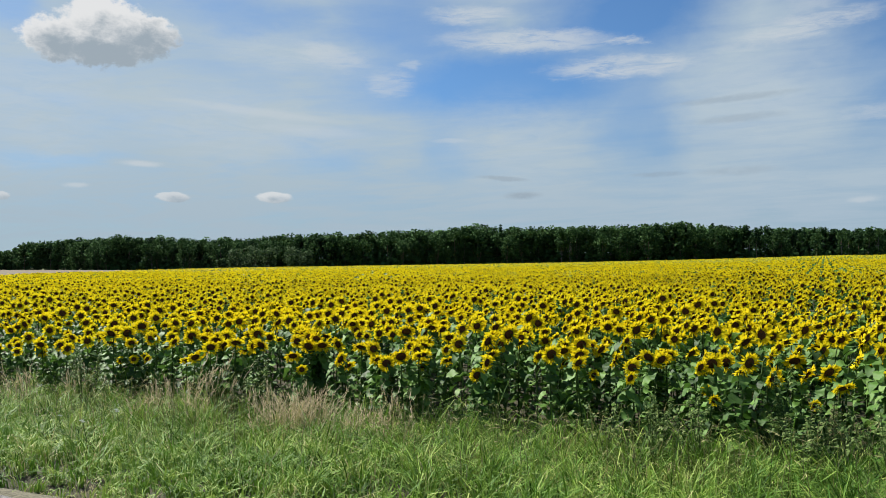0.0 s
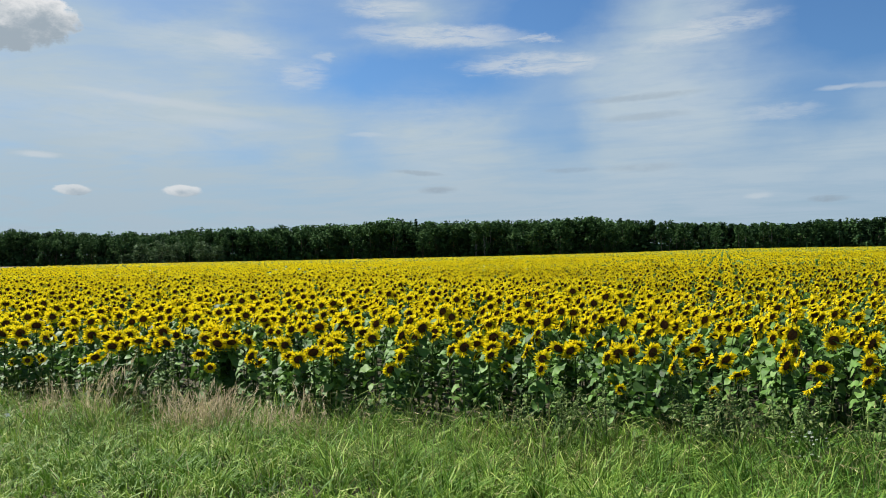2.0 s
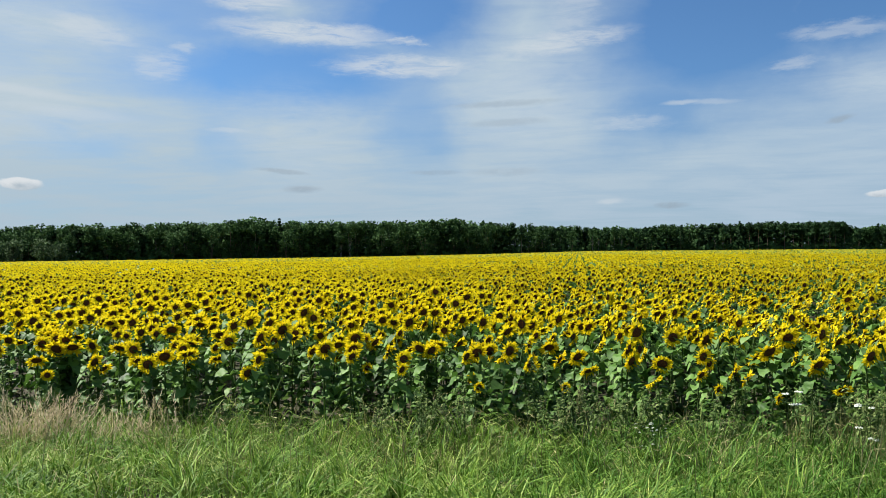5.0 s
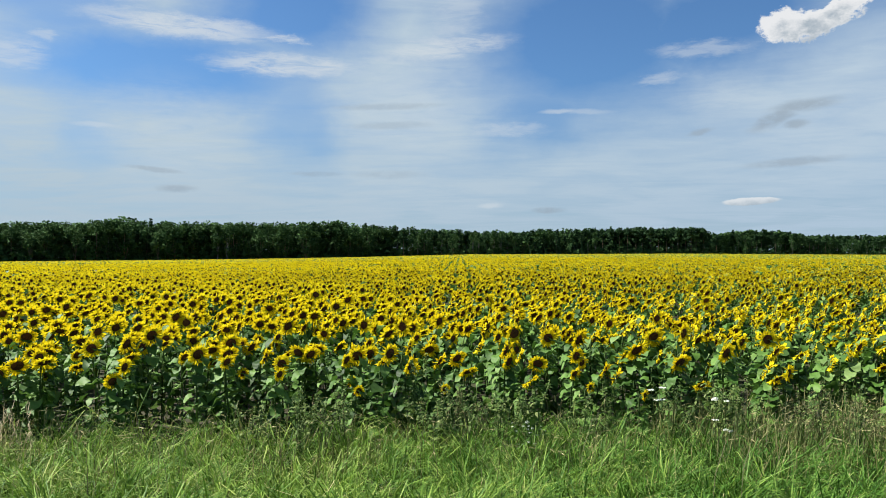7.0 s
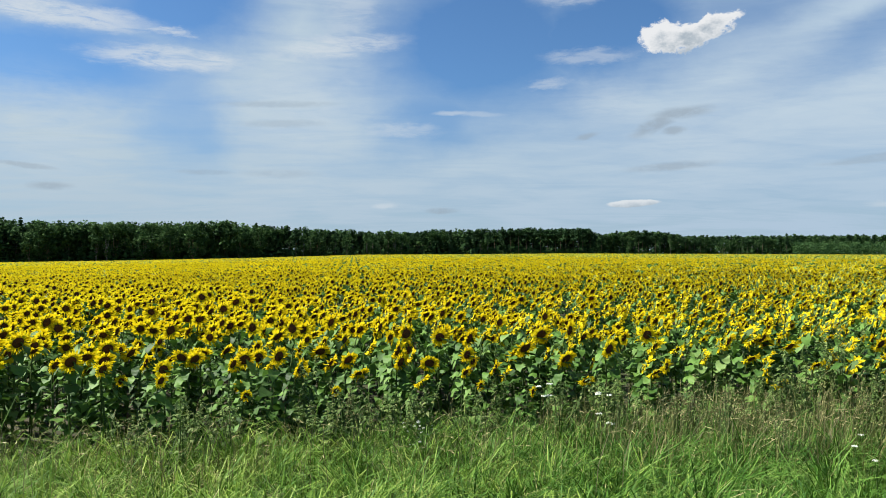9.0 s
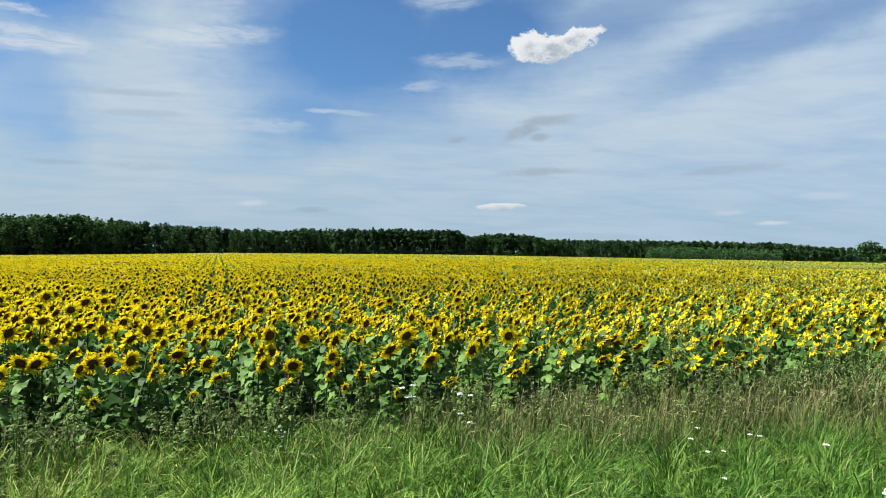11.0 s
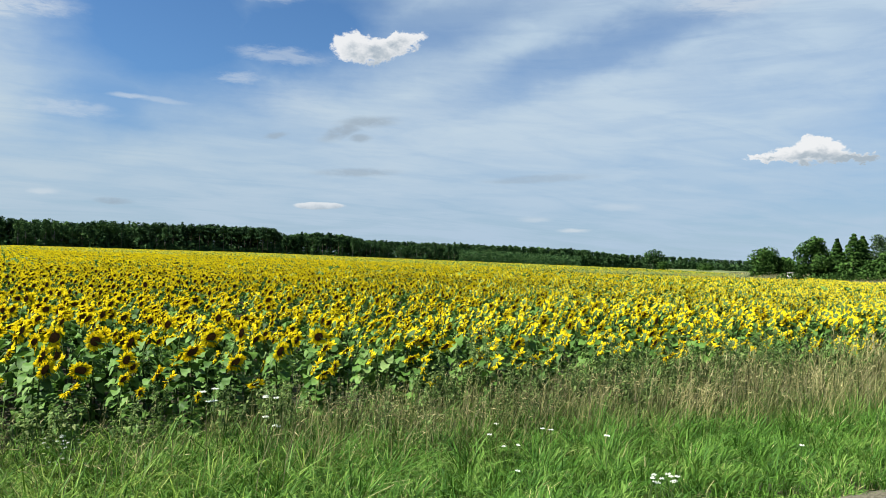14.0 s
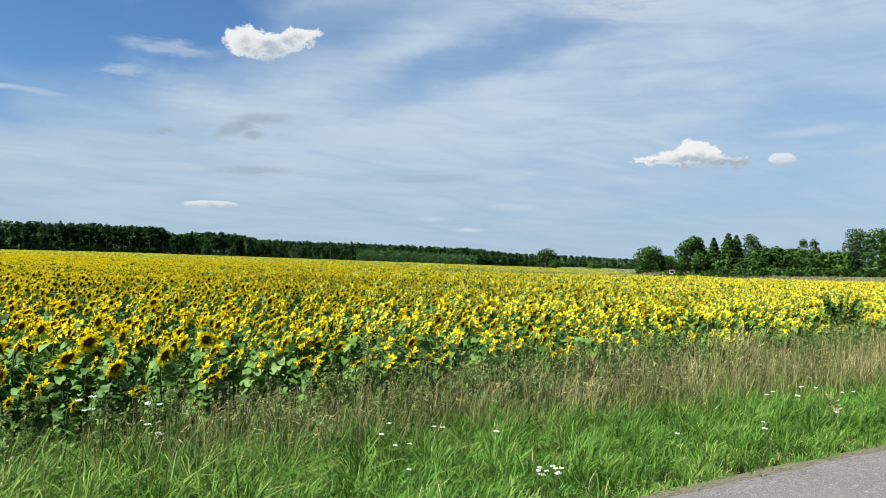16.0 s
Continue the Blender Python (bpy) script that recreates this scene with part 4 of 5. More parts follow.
def crowd(name, rng, level, pos, scale, label, variants=8, inner=False):
    """Many plants joined into one mesh."""
    temps = [template(rng, level, inner) for _ in range(variants)]
    pick = rng.integers(0, variants, len(pos))
    turn = np.radians(FACE + rng.normal(0, 17, len(pos)))
    lx, ly = rng.normal(0, 0.05, len(pos)), rng.normal(0, 0.05, len(pos))
    V, F, M, off = [], [], [], 0
    for k, (tv, tf, tm) in enumerate(temps):
        s = np.nonzero(pick == k)[0]
        c, n = np.cos(turn[s])[:, None], np.sin(turn[s])[:, None]
        sc = scale[s][:, None]
        x, y, z = tv[:, 0][None], tv[:, 1][None], tv[:, 2][None]
        gx = (x * c - y * n) * sc + lx[s][:, None] * z + pos[s, 0][:, None]
        gy = (x * n + y * c) * sc + ly[s][:, None] * z + pos[s, 1][:, None]
        gz = z * sc + pos[s, 2][:, None]
        V.append(np.stack([gx, gy, gz], -1).reshape(-1, 3))
        F.append((tf[None] + (np.arange(len(s)) * len(tv))[:, None, None] + off).reshape(-1, 3))
        M.append(np.tile(tm, len(s)))
        off += len(s) * len(tv)
    ob = new(name, fast_mesh(name, np.concatenate(V), np.concatenate(F), [LEAF, PETAL, DISC, STEM], np.concatenate(M), smooth=level == 1))
    return tagged(ob, label, "sunflowers", kind="stuff")


def front(x):
    """y of the first plants."""
    x = np.asarray(x, float)
    return road_edge(x) + VERGE + 0.12 * np.maximum(x - 9, 0) + 0.16 * np.sin(x * 1.9) + 0.10 * np.sin(x * 4.3 + 1)


def rows_of_plants(rng, r_min, r_max, gap, every=1, jitter=0.13, blur=0.03):
    u = np.arange(-int(560 / ROW_GAP), int(560 / ROW_GAP) + 1, every) * ROW_GAP
    reach = min(r_max * 1.4, 580)
    u = u[np.abs(u) < reach]
    w = np.arange(2.0, reach, gap)
    U, W = np.meshgrid(u, w, indexing="ij")
    keep = (np.hypot(U, W) > r_min * 0.6) & (np.hypot(U, W) < r_max * 1.5)
    U, W = U[keep], W[keep]
    U = U + rng.normal(0, jitter, U.shape)
    W = W + rng.uniform(-0.45, 0.45, W.shape) * gap
    x = U * math.cos(ROW_AZ) + W * math.sin(ROW_AZ)
    y = -U * math.sin(ROW_AZ) + W * math.cos(ROW_AZ)
    r, az = np.hypot(x, y), np.degrees(np.arctan2(x, y))
    edge = r_max * (1 if r_max > 400 else np.exp(rng.normal(0, blur, r.shape)))
    low = r_min * (1 if r_min < 1 else np.exp(rng.normal(0, blur, r.shape)))
    ok = (r > low) & (r <= edge) & (az > -64) & (az < 77) & (y > front(x)) & (r < field_end(az))
    # a weedy hollow and a thin spot inside the crop
    gap1 = in_strip(az, r)
    gap2 = (np.abs(az - 30) < 1.0) & (np.abs(r - 63) < 3)
    ok &= ~((gap1 | gap2) & (rng.random(r.shape) < 0.97))
    x, y = x[ok], y[ok]
    return np.stack([x, y, land(x, y) - 0.05], -1)


def growth(rng, p, spread_by=0.055):
    """Plant heights: single differences and broad waves across the field."""
    wave = 0.035 * np.sin(p[:, 0] * 0.31 + 0.2 * p[:, 1]) + 0.03 * np.sin(p[:, 1] * 0.23 - 0.1 * p[:, 0] + 2)
    edge = 0.84 + 0.16 * np.clip((p[:, 1] - front(p[:, 0])) / 2.6, 0, 1)
    return np.clip(1.0 + wave + rng.normal(0, spread_by, len(p)), 0.72, 1.16) * edge


rng = np.random.default_rng(21)
near = rows_of_plants(rng, 0.5, 20, PLANT_GAP, 1, 0.23)
depth = near[:, 1] - front(near[:, 0])
single = (depth < 1.55) & (near[:, 0] > -10.5) & (near[:, 0] < 10.5)
order = np.nonzero(single)[0]
order = order[np.argsort(depth[order])][:300]
mask = np.zeros(len(near), bool)
mask[order] = True
behind = ~mask & (depth > 2.4)
p = near[~mask & ~behind]
crowd("sunflowers", rng, 1, p, growth(rng, p), "dense rows of flowering sunflowers behind the front plants", 14)
p = near[behind]
crowd("sunflowers", rng, 1, p, growth(rng, p), "flowering sunflowers standing deeper in the field", 14, True)
p = rows_of_plants(rng, 20, 48, PLANT_GAP)
crowd("sunflowers", rng, 2, p, growth(rng, p), "dense rows of yellow sunflowers across the field", 14)
p = rows_of_plants(rng, 48, 140, 0.54, 1, 0.075, 0.12)
crowd("sunflowers", rng, 3, p, growth(rng, p), "far rows of yellow sunflowers", 16)
p = rows_of_plants(rng, 140, 570, 2.4, 1, 0.06, 0.12)
crowd("sunflowers", rng, 4, p, growth(rng, p, 0.07) * 1.03, "yellow sunflower heads towards the far edge of the field", 12)

LEAVES = [fast_mesh("leaf", *leaf_shape(rng, 0.2, 0.175, 5, d), [LEAF], smooth=True) for d in (0.2, 0.35, 0.5, 0.65, 0.85, 1.1, 0.4, 0.95)]
KINDS = [sunflower(rng, 1.27 * k, nod, size, LEAVES) for k, nod, size in
         ((1.0, 20, 1.12), (0.97, 36, 1.2), (1.03, 12, 1.0), (0.92, 48, 1.1), (1.0, 28, 0.92), (0.80, 10, 0.66), (1.05, 32, 1.16), (0.88, 18, 0.78), (0.98, 58, 1.18))]
for n, i in enumerate(order):
    x, y, z = near[i]
    k = n % len(KINDS)
    if k == 5 and depth[i] > 0.8:
        k = 0
    m = pose(x, y, z, rng.normal(0, 2.5), rng.normal(0, 2.5), FACE + rng.normal(0, 20))
    if n < len(KINDS):
        KINDS[n].matrix_basis = m
        ob = KINDS[n]
    else:
        ob = copy_thing(KINDS[k], m)
    s = float(np.clip(rng.normal(0.86 + 0.08 * depth[i], 0.055), 0.76, 1.08))
    ob.scale = (s, s, s)

# ---------------------------------------------------------------- the verge: grass, weeds, blossoms
def blades(rng, x, y, z, h, width, lean, toward):
    """Grass blades that bend over towards the tip, five triangles each."""
    n = len(x)
    a = toward + math.pi / 2 + rng.normal(0, 0.7, n)
    side = np.stack([np.cos(a), np.sin(a), np.zeros(n)], -1) * (width * 0.5)[:, None]
    d = np.stack([np.cos(toward), np.sin(toward), np.zeros(n)], -1)
    p0 = np.stack([x, y, z], -1)
    up = np.array((0, 0, 1.0))
    k = np.minimum(lean, 1.9)
    p1 = p0 + up * (h * 0.48)[:, None] + d * (h * k * 0.14)[:, None]
    p2 = p0 + up * (h * (0.86 - 0.16 * k))[:, None] + d * (h * k * 0.42)[:, None]
    p3 = p0 + up * (h * (1.0 - 0.38 * k))[:, None] + d * (h * k * 0.72)[:, None]
    v = np.stack([p0 - side, p0 + side, p1 - side, p1 + side, p2 - side * 0.7, p2 + side * 0.7, p3], 1).reshape(-1, 3)
    return v, blade_faces(n)


def blade_faces(n):
    i = np.arange(n)[:, None] * 7
    return np.stack([i + (0, 1, 3), i + (0, 3, 2), i + (2, 3, 5), i + (2, 5, 4), i + (4, 5, 6)], 1).reshape(-1, 3)


def field_noise(x, y, scale, seed):
    k = 2 * math.pi / scale
    return (np.sin(x * k + seed) * np.cos(y * k * 0.8 + 2 * seed) + 0.6 * np.sin(x * k * 2.1 - y * k * 1.7 + 3 * seed) + 0.4 * np.cos(y * k * 3.3 + x * k * 2.7 + seed)) / 2.0


rng = np.random.default_rng(33)
C, PER = 13000, 13
cx0 = np.where(rng.random(C) < 0.62, rng.uniform(-13.5, 24, C), rng.uniform(0, 20, C))
cs = -0.04 + 5.0 * rng.random(C) ** 0.9
cy0 = road_edge(cx0) + cs
thin = np.clip(1.15 - 0.05 * np.maximum(np.hypot(cx0, cy0) - 6, 0), 0.35, 1) * np.clip(cs / 0.35 + 0.75, 0, 1)
ok = rng.random(C) < thin
cx0, cy0, cs = cx0[ok], cy0[ok], cs[ok]
C = len(cx0)
# each tuft has its own height and leans its own way; its blades arch outwards
tall = np.repeat(rng.uniform(0.68, 1.18, C), PER)
drift = np.repeat(3.2 * field_noise(cx0, cy0, 2.3, 0.4) - 1.2 + rng.normal(0, 0.5, C), PER)
n = C * PER
out = rng.uniform(0, 6.28, n)
reach = 0.075 * np.sqrt(rng.random(n))
x = np.repeat(cx0, PER) + reach * np.cos(out)
y = np.repeat(cy0, PER) + reach * np.sin(out)
s = np.maximum(y - road_edge(x), -0.05)
clump = field_noise(x, y, 0.9, 1.3)
lush = 1 / (1 + np.exp(-(x - 1.0) / 2.5))
h = np.interp(s, [0, 0.3, 0.9, 2.0, 3.5, 5], [0.10, 0.16, 0.25, 0.37, 0.62, 0.70]) * (1 + 0.38 * clump) * tall * rng.uniform(0.7, 1.12, n) * (1.0 + 0.08 * lush)
toward = np.where(rng.random(n) < 0.42, out, drift) + rng.normal(0, 0.4, n)
lean = np.clip(rng.gamma(3.6, 0.34, n) + 0.25 * clump, 0.05, 1.8)
width = rng.uniform(0.007, 0.014, n) * (1.05 - 0.2 * lush)
v, f = blades(rng, x, y, land(x, y) - 0.06, h, width, lean, toward)
dry_share = np.clip(0.02 + 0.07 * np.clip(-x / 6, 0, 1) + 0.35 * np.clip(1 - s / 0.8, 0, 1) + 0.18 * field_noise(x, y, 3.1, 2.2), 0.02, 0.5) * (1 - 0.55 * lush)
dry = rng.random(n) < dry_share
deep = rng.random(n) < np.clip((x + 1.0) / 4.0, 0, 1)
for name, sel, mat, label in (("grass", ~dry & ~deep, GRASS, "long yellowish-green roadside grass"), ("grass", ~dry & deep, GRASS_LUSH, "long lush deep green roadside grass"), ("dry_grass", dry, DRY, "straw-coloured dead blades among the roadside grass")):
    vs = v.reshape(n, 7, 3)[sel]
    if mat is DRY:
        mid = vs[:, :6].reshape(-1, 3, 2, 3).mean(2, keepdims=True)
        vs[:, :6] = (mid + (vs[:, :6].reshape(-1, 3, 2, 3) - mid) * 0.55).reshape(-1, 6, 3)
    tagged(new(name, fast_mesh(name, vs.reshape(-1, 3), blade_faces(len(vs)), [mat])), label, "grass", kind="stuff")


# thin flowering stalks that stand above the grass
n = 2600
x = np.where(rng.random(n) < 0.3, rng.uniform(-13, 22, n), rng.uniform(3, 20, n))
s = np.where(x > 3, 2.7, 1.6) + np.where(x > 3, 2.2, 3.1) * rng.random(n) ** 0.6
y = road_edge(x) + s
v, f = blades(rng, x, y, land(x, y) - 0.05, rng.uniform(0.62, 1.0, n) * np.where(x > 6, 1.2, 1.0), np.full(n, 0.0050), rng.uniform(0.05, 0.8, n), rng.normal(-0.6, 1.2, n))
tip, mid = v.reshape(n, 7, 3)[:, 6], v.reshape(n, 7, 3)[:, 4:6].mean(1)
u = rng.random((n, 5, 1))
c = mid[:, None] * (1 - u) + tip[:, None] * u
d = (tip - mid)[:, None] * 0.3 + rng.normal(0, 0.012, (n, 5, 3))
w = np.cross(d, rng.normal(0, 1, (n, 5, 3)))
w = w / np.linalg.norm(w, axis=2, keepdims=True) * 0.0038
q = np.stack([c - w, c + w, c + d], 2).reshape(-1, 3)
tagged(new("grass_stalks", fast_mesh("grass_stalks", np.concatenate([v, q]), np.concatenate([f, np.arange(len(q)).reshape(-1, 3) + len(v)]), [HAY, DRY],
                                     np.concatenate([np.zeros(len(f)), np.ones(len(q) // 3)]))), "thin flowering grass stalks above the verge", "grass", kind="stuff")


# tall olive grasses that mingle with the weeds along the crop
n = 15000
x = np.where(rng.random(n) < 0.8, rng.uniform(2.2, 22, n), rng.uniform(-10, 3, n))
s = 2.5 + 2.6 * rng.random(n) ** 0.8
y = road_edge(x) + s
h = np.interp(s, [2.4, 3.2, 5.0], [0.50, 0.80, 1.05]) * rng.uniform(0.6, 1.15, n) * np.interp(x, [1, 4, 8, 12], [0.72, 1.0, 1.2, 1.35])
v, f = blades(rng, x, y, land(x, y) - 0.05, h, rng.uniform(0.004, 0.009, n), rng.uniform(0.05, 0.9, n), rng.normal(-0.4, 1.3, n))
tagged(new("tall_grass", fast_mesh("tall_grass", v, f, [OLIVE])), "tall olive grass going to seed along the sunflowers", "grass", kind="stuff")


def dry_tuft(rng, h, n, plume, label, tops=None):
    """A tuft of dead stalks, each with a feathery top."""
    tuft = new("dry_grass_tuft")
    a, r = rng.uniform(0, 6.28, n), 0.34 * rng.random(n) ** 0.6
    x, y = r * np.cos(a), r * np.sin(a)
    hh = h * rng.uniform(0.65, 1.08, n)
    toward = rng.normal(0.2, 0.9, n)
    lean = rng.uniform(0.05, 0.45, n)
    v, f = blades(rng, x, y, np.full(n, -0.03), hh, np.full(n, 0.006), lean, toward)
    part_mesh("stalk", fast_mesh("stalk", v, f, [DRY]), tuft)["kind"] = "stuff"
    V, off = [], 0
    tips = v.reshape(n, 7, 3)[:, 6]
    mids = v.reshape(n, 7, 3)[:, 2:4].mean(1)
    pick = rng.random(n) < plume
    k = int(pick.sum())
    if k:
        T, Mi = tips[pick], mids[pick]
        per = 9
        u = np.tile(np.linspace(0.5, 1.0, per), k)[:, None]
        c = np.repeat(Mi, per, 0) * (1 - u) + np.repeat(T, per, 0) * u + rng.normal(0, 0.006, (k * per, 3))
        d = np.repeat(T - Mi, per, 0) * 0.10 + rng.normal(0, 0.014, (k * per, 3))
        w = np.cross(d, rng.normal(0, 1, (k * per, 3)))
        w = w / np.linalg.norm(w, axis=1, keepdims=True) * 0.006
        q = np.stack([c - w, c + w, c + d * 1.5], 1).reshape(-1, 3)
        part_mesh("plume", fast_mesh("plume", q, np.arange(len(q)).reshape(-1, 3), [tops or PLUME]), tuft, "feathery beige seed plumes")["kind"] = "stuff"
    return tagged(tuft, label, "grass tuft")


def tall_weed(rng, h, branches, leaves, leaf_size, mat, label, top=None):
    """A branching weed with many small narrow leaves."""
    weed = new("tall_weed")
    lines, spots = [], []
    for b in range(branches):
        a = rng.uniform(0, 6.28)
        z0 = 0 if b == 0 else h * rng.uniform(0.0, 0.4)
        out = h * rng.uniform(0.06, 0.26)
        hh = h * rng.uniform(0.75, 1.02)
        p = [(0, 0, z0 - (0.06 if b == 0 else 0)), (out * 0.4 * math.cos(a), out * 0.4 * math.sin(a), (z0 + hh) * 0.5), (out * math.cos(a), out * math.sin(a), hh)]
        lines.append(tube(p, [0.006, 0.0045, 0.002], 4))
        for u in rng.random(leaves // branches) ** 0.75:
            q = np.array(p[1]) * (1 - u) + np.array(p[2]) * u if u > 0.3 else np.array(p[0]) * (1 - u / 0.3) + np.array(p[1]) * (u / 0.3)
            spots.append((q, u))
    v, f = joined(lines)
    part_mesh("stem", fast_mesh("stem", v, f, [STEM]), weed)["kind"] = "stuff"
    n = len(spots)
    c = np.array([q for q, _ in spots])
    u = np.array([k for _, k in spots])
    a = rng.uniform(0, 6.28, n)
    L = leaf_size * (1.15 - 0.65 * u) * rng.uniform(0.6, 1.3, n)
    e = rng.uniform(-0.5, 0.9, n)
    d = np.stack([np.cos(a) * np.cos(e), np.sin(a) * np.cos(e), np.sin(e)], -1) * L[:, None]
    w = np.stack([-np.sin(a), np.cos(a), rng.normal(0, 0.4, n)], -1) * (L * 0.2)[:, None]
    V = np.stack([c, c + d * 0.5 - w, c + d * 0.5 + w, c + d + (0, 0, -0.3) * L[:, None]], 1).reshape(-1, 3)
    i = np.arange(n)[:, None] * 4
    F = np.concatenate([i + (0, 1, 2), i + (1, 3, 2)])
    part_mesh("foliage", fast_mesh("foliage", V, F, [mat]), weed)["kind"] = "stuff"
    if top:
        k = 60 * branches
        pick = rng.integers(0, n, k)
        pick = pick[u[pick] > 0.45]
        sv, sf = tufts(rng, c[pick] + rng.normal(0, 0.012, (len(pick), 3)), 0.009)
        part_mesh("seed_head", fast_mesh("seed_head", sv, sf, [top]), weed, "small clustered seed heads")["kind"] = "stuff"
    return tagged(weed, label, "weed")


def scatter(kinds, places, rng, lo=0.85, hi=1.15, tilt=5):
    done = set()
    for n, (x, y) in enumerate(places):
        k = n % len(kinds)
        m = pose(x, y, float(land(x, y)) - 0.06, rng.normal(0, tilt), rng.normal(0, tilt), rng.uniform(0, 360))
        if k in done:
            ob = copy_thing(kinds[k], m)
        else:
            done.add(k)
            ob = kinds[k]
            ob.matrix_basis = m
        q = rng.uniform(lo, hi)
        ob.scale = (q, q, q * rng.uniform(0.92, 1.1))


def along(rng, x0, x1, n, s0, s1):
    xs = np.sort(rng.uniform(x0, x1, n))
    return [(float(a), float(road_edge(a)) + rng.uniform(s0, s1)) for a in xs]


# straw-coloured grass: a pinkish group by the front plants, pale stands further along
pink = [dry_tuft(rng, hh, 26, 0.9, "tuft of dead grass with pinkish plumes beside the sunflowers") for hh in (0.90, 0.80, 0.98)]
scatter(pink, along(rng, -6.1, -4.4, 13, 3.4, 4.0) + along(rng, -11, -6.1, 7, 3.6, 4.4), rng, 0.75, 1.05)
pale = [dry_tuft(rng, hh, 60, 0.6, "pale straw-coloured grass tuft on the verge", DRY) for hh in (0.95, 0.85, 1.05)]
scatter(pale, along(rng, 7.0, 10.0, 4, 3.4, 4.6) + along(rng, 10.0, 17, 18, 3.0, 5.0) + along(rng, 17, 24, 18, 2.7, 5.2), rng, 0.8, 1.25)
# leafy weeds in front of the crop
green = [tall_weed(rng, hh, 6, 230, 0.075, WEED, "tall grey-green leafy weed in front of the sunflowers") for hh in (1.0, 0.9, 1.12, 0.8)]
scatter(green, along(rng, -2.6, 1.2, 12, 3.9, 4.7) + along(rng, 1.2, 3.6, 8, 3.9, 4.7) + along(rng, -11, -2.6, 10, 4.1, 4.8), rng, 0.8, 1.25)
high = [tall_weed(rng, hh, 8, 360, 0.08, WEED, "high tangled green weed growing into the sunflowers") for hh in (1.25, 1.1, 1.4, 1.18)]
scatter(high, along(rng, 3.8, 10.0, 40, 3.8, 5.0) + along(rng, 10.0, 19, 30, 4.0, 5.4), rng, 0.85, 1.1)
brown = [tall_weed(rng, hh, 8, 150, 0.06, WEED, "browning bushy weed gone to seed on the verge", WEED_BROWN) for hh in (0.95, 1.05, 0.85)]
scatter(brown, along(rng, 3.4, 6.2, 14, 3.0, 4.4) + along(rng, 6.2, 13.5, 20, 3.2, 4.8) + along(rng, -1.2, 0.6, 3, 4.0, 4.5), rng)
dock = tall_weed(rng, 0.62, 3, 40, 0.10, WEED_BROWN, "reddish-brown dock stalk standing in the grass", PLUME)
scatter([dock], [(9.2, float(road_edge(9.2)) + 1.1)], rng)
field_bush = tall_weed(rng, 1.82, 11, 2000, 0.13, GARDEN, "dark green bushy weed rising above the sunflowers")
scatter([field_bush], [(18.3, 7.30)], rng, 1.0, 1.05, 1)


def umbel_plant(rng, h, heads, r, label, low=0.86):
    """White flat-topped flower heads on thin stalks."""
    plant = new("white_wildflower")
    stems = []
    for k in range(heads):
        a, o = rng.uniform(0, 6.28), (0.0 if heads == 1 else rng.uniform(0.03, 0.11))
        top = (o * math.cos(a), o * math.sin(a), h * rng.uniform(low, 1.04))
        stems.append(tube([(0, 0, -0.05), (top[0] * 0.5, top[1] * 0.5, top[2] * 0.6), top], [0.003, 0.0025, 0.0018], 4))
        bits = []
        for j in range(22):
            q, b = r * math.sqrt(rng.random()), rng.uniform(0, 6.28)
            v, f = disc_shape(r * 0.26, 5, 1, r * 0.16)
            bits.append((v + (top[0] + q * math.cos(b), top[1] + q * math.sin(b), top[2] - q * q * 2.2 + rng.normal(0, 0.002)), f))
        v, f = joined(bits)
        part_mesh("umbel", fast_mesh("umbel", v, f, [WHITE]), plant, "flat white blossom cluster")["kind"] = "stuff"
    v, f = joined(stems)
    part_mesh("stem", fast_mesh("stem", v, f, [STEM]), plant)["kind"] = "stuff"
    return tagged(plant, label, "wildflower")


kinds = [umbel_plant(rng, 0.50, 1, 0.027, "white umbel flower in the long grass"), umbel_plant(rng, 0.48, 2, 0.020, "white umbel flowers in the long grass")]
scatter(kinds, [(4.27, 5.67), (4.18, 5.32), (5.00, 6.57), (4.92, 5.54), (4.94, 4.85), (9.01, 4.35), (8.47, 3.76), (9.75, 4.23), (9.64, 4.04), (9.44, 3.62), (11.2, 6.16)], rng, 0.96, 1.04, 2)
low = [umbel_plant(rng, 0.36, 1, 0.020, "low white umbel flower near the road edge"), umbel_plant(rng, 0.36, 3, 0.016, "cluster of low white umbels near the road edge")]
scatter(low, [(3.93, 4.84), (4.20, 3.71), (4.23, 3.63), (4.21, 3.53), (4.31, 3.56), (4.15, 3.53), (6.49, 3.98), (7.34, 3.50), (8.77, 3.45)], rng, 0.96, 1.04, 2)
white_tall = [umbel_plant(rng, 1.02, 4, 0.034, "tall white umbel flowers beside the sunflowers", 0.75), umbel_plant(rng, 0.88, 6, 0.03, "tall white umbel flowers beside the sunflowers", 0.6)]
scatter(white_tall, [(2.15, 7.45), (2.72, 7.30)], rng, 0.98, 1.02, 2)
daisies = [umbel_plant(rng, 0.72, 9, 0.015, "small white daisy-like blossoms among weeds", 0.55)]
scatter(daisies, [(0.80, 7.55), (0.92, 7.65), (1.02, 7.55), (0.9, 7.4)], rng, 0.85, 1.1, 4)
faint = [umbel_plant(rng, 0.42, 2, 0.02, "fading greenish-white umbel in the verge grass")]
scatter(faint, [(-7.6, 5.6), (-7.1, 6.0), (-6.6, 5.2)], rng, 0.85, 1.1, 4)

# ---------------------------------------------------------------- trees round the far garden
rng = np.random.default_rng(55)


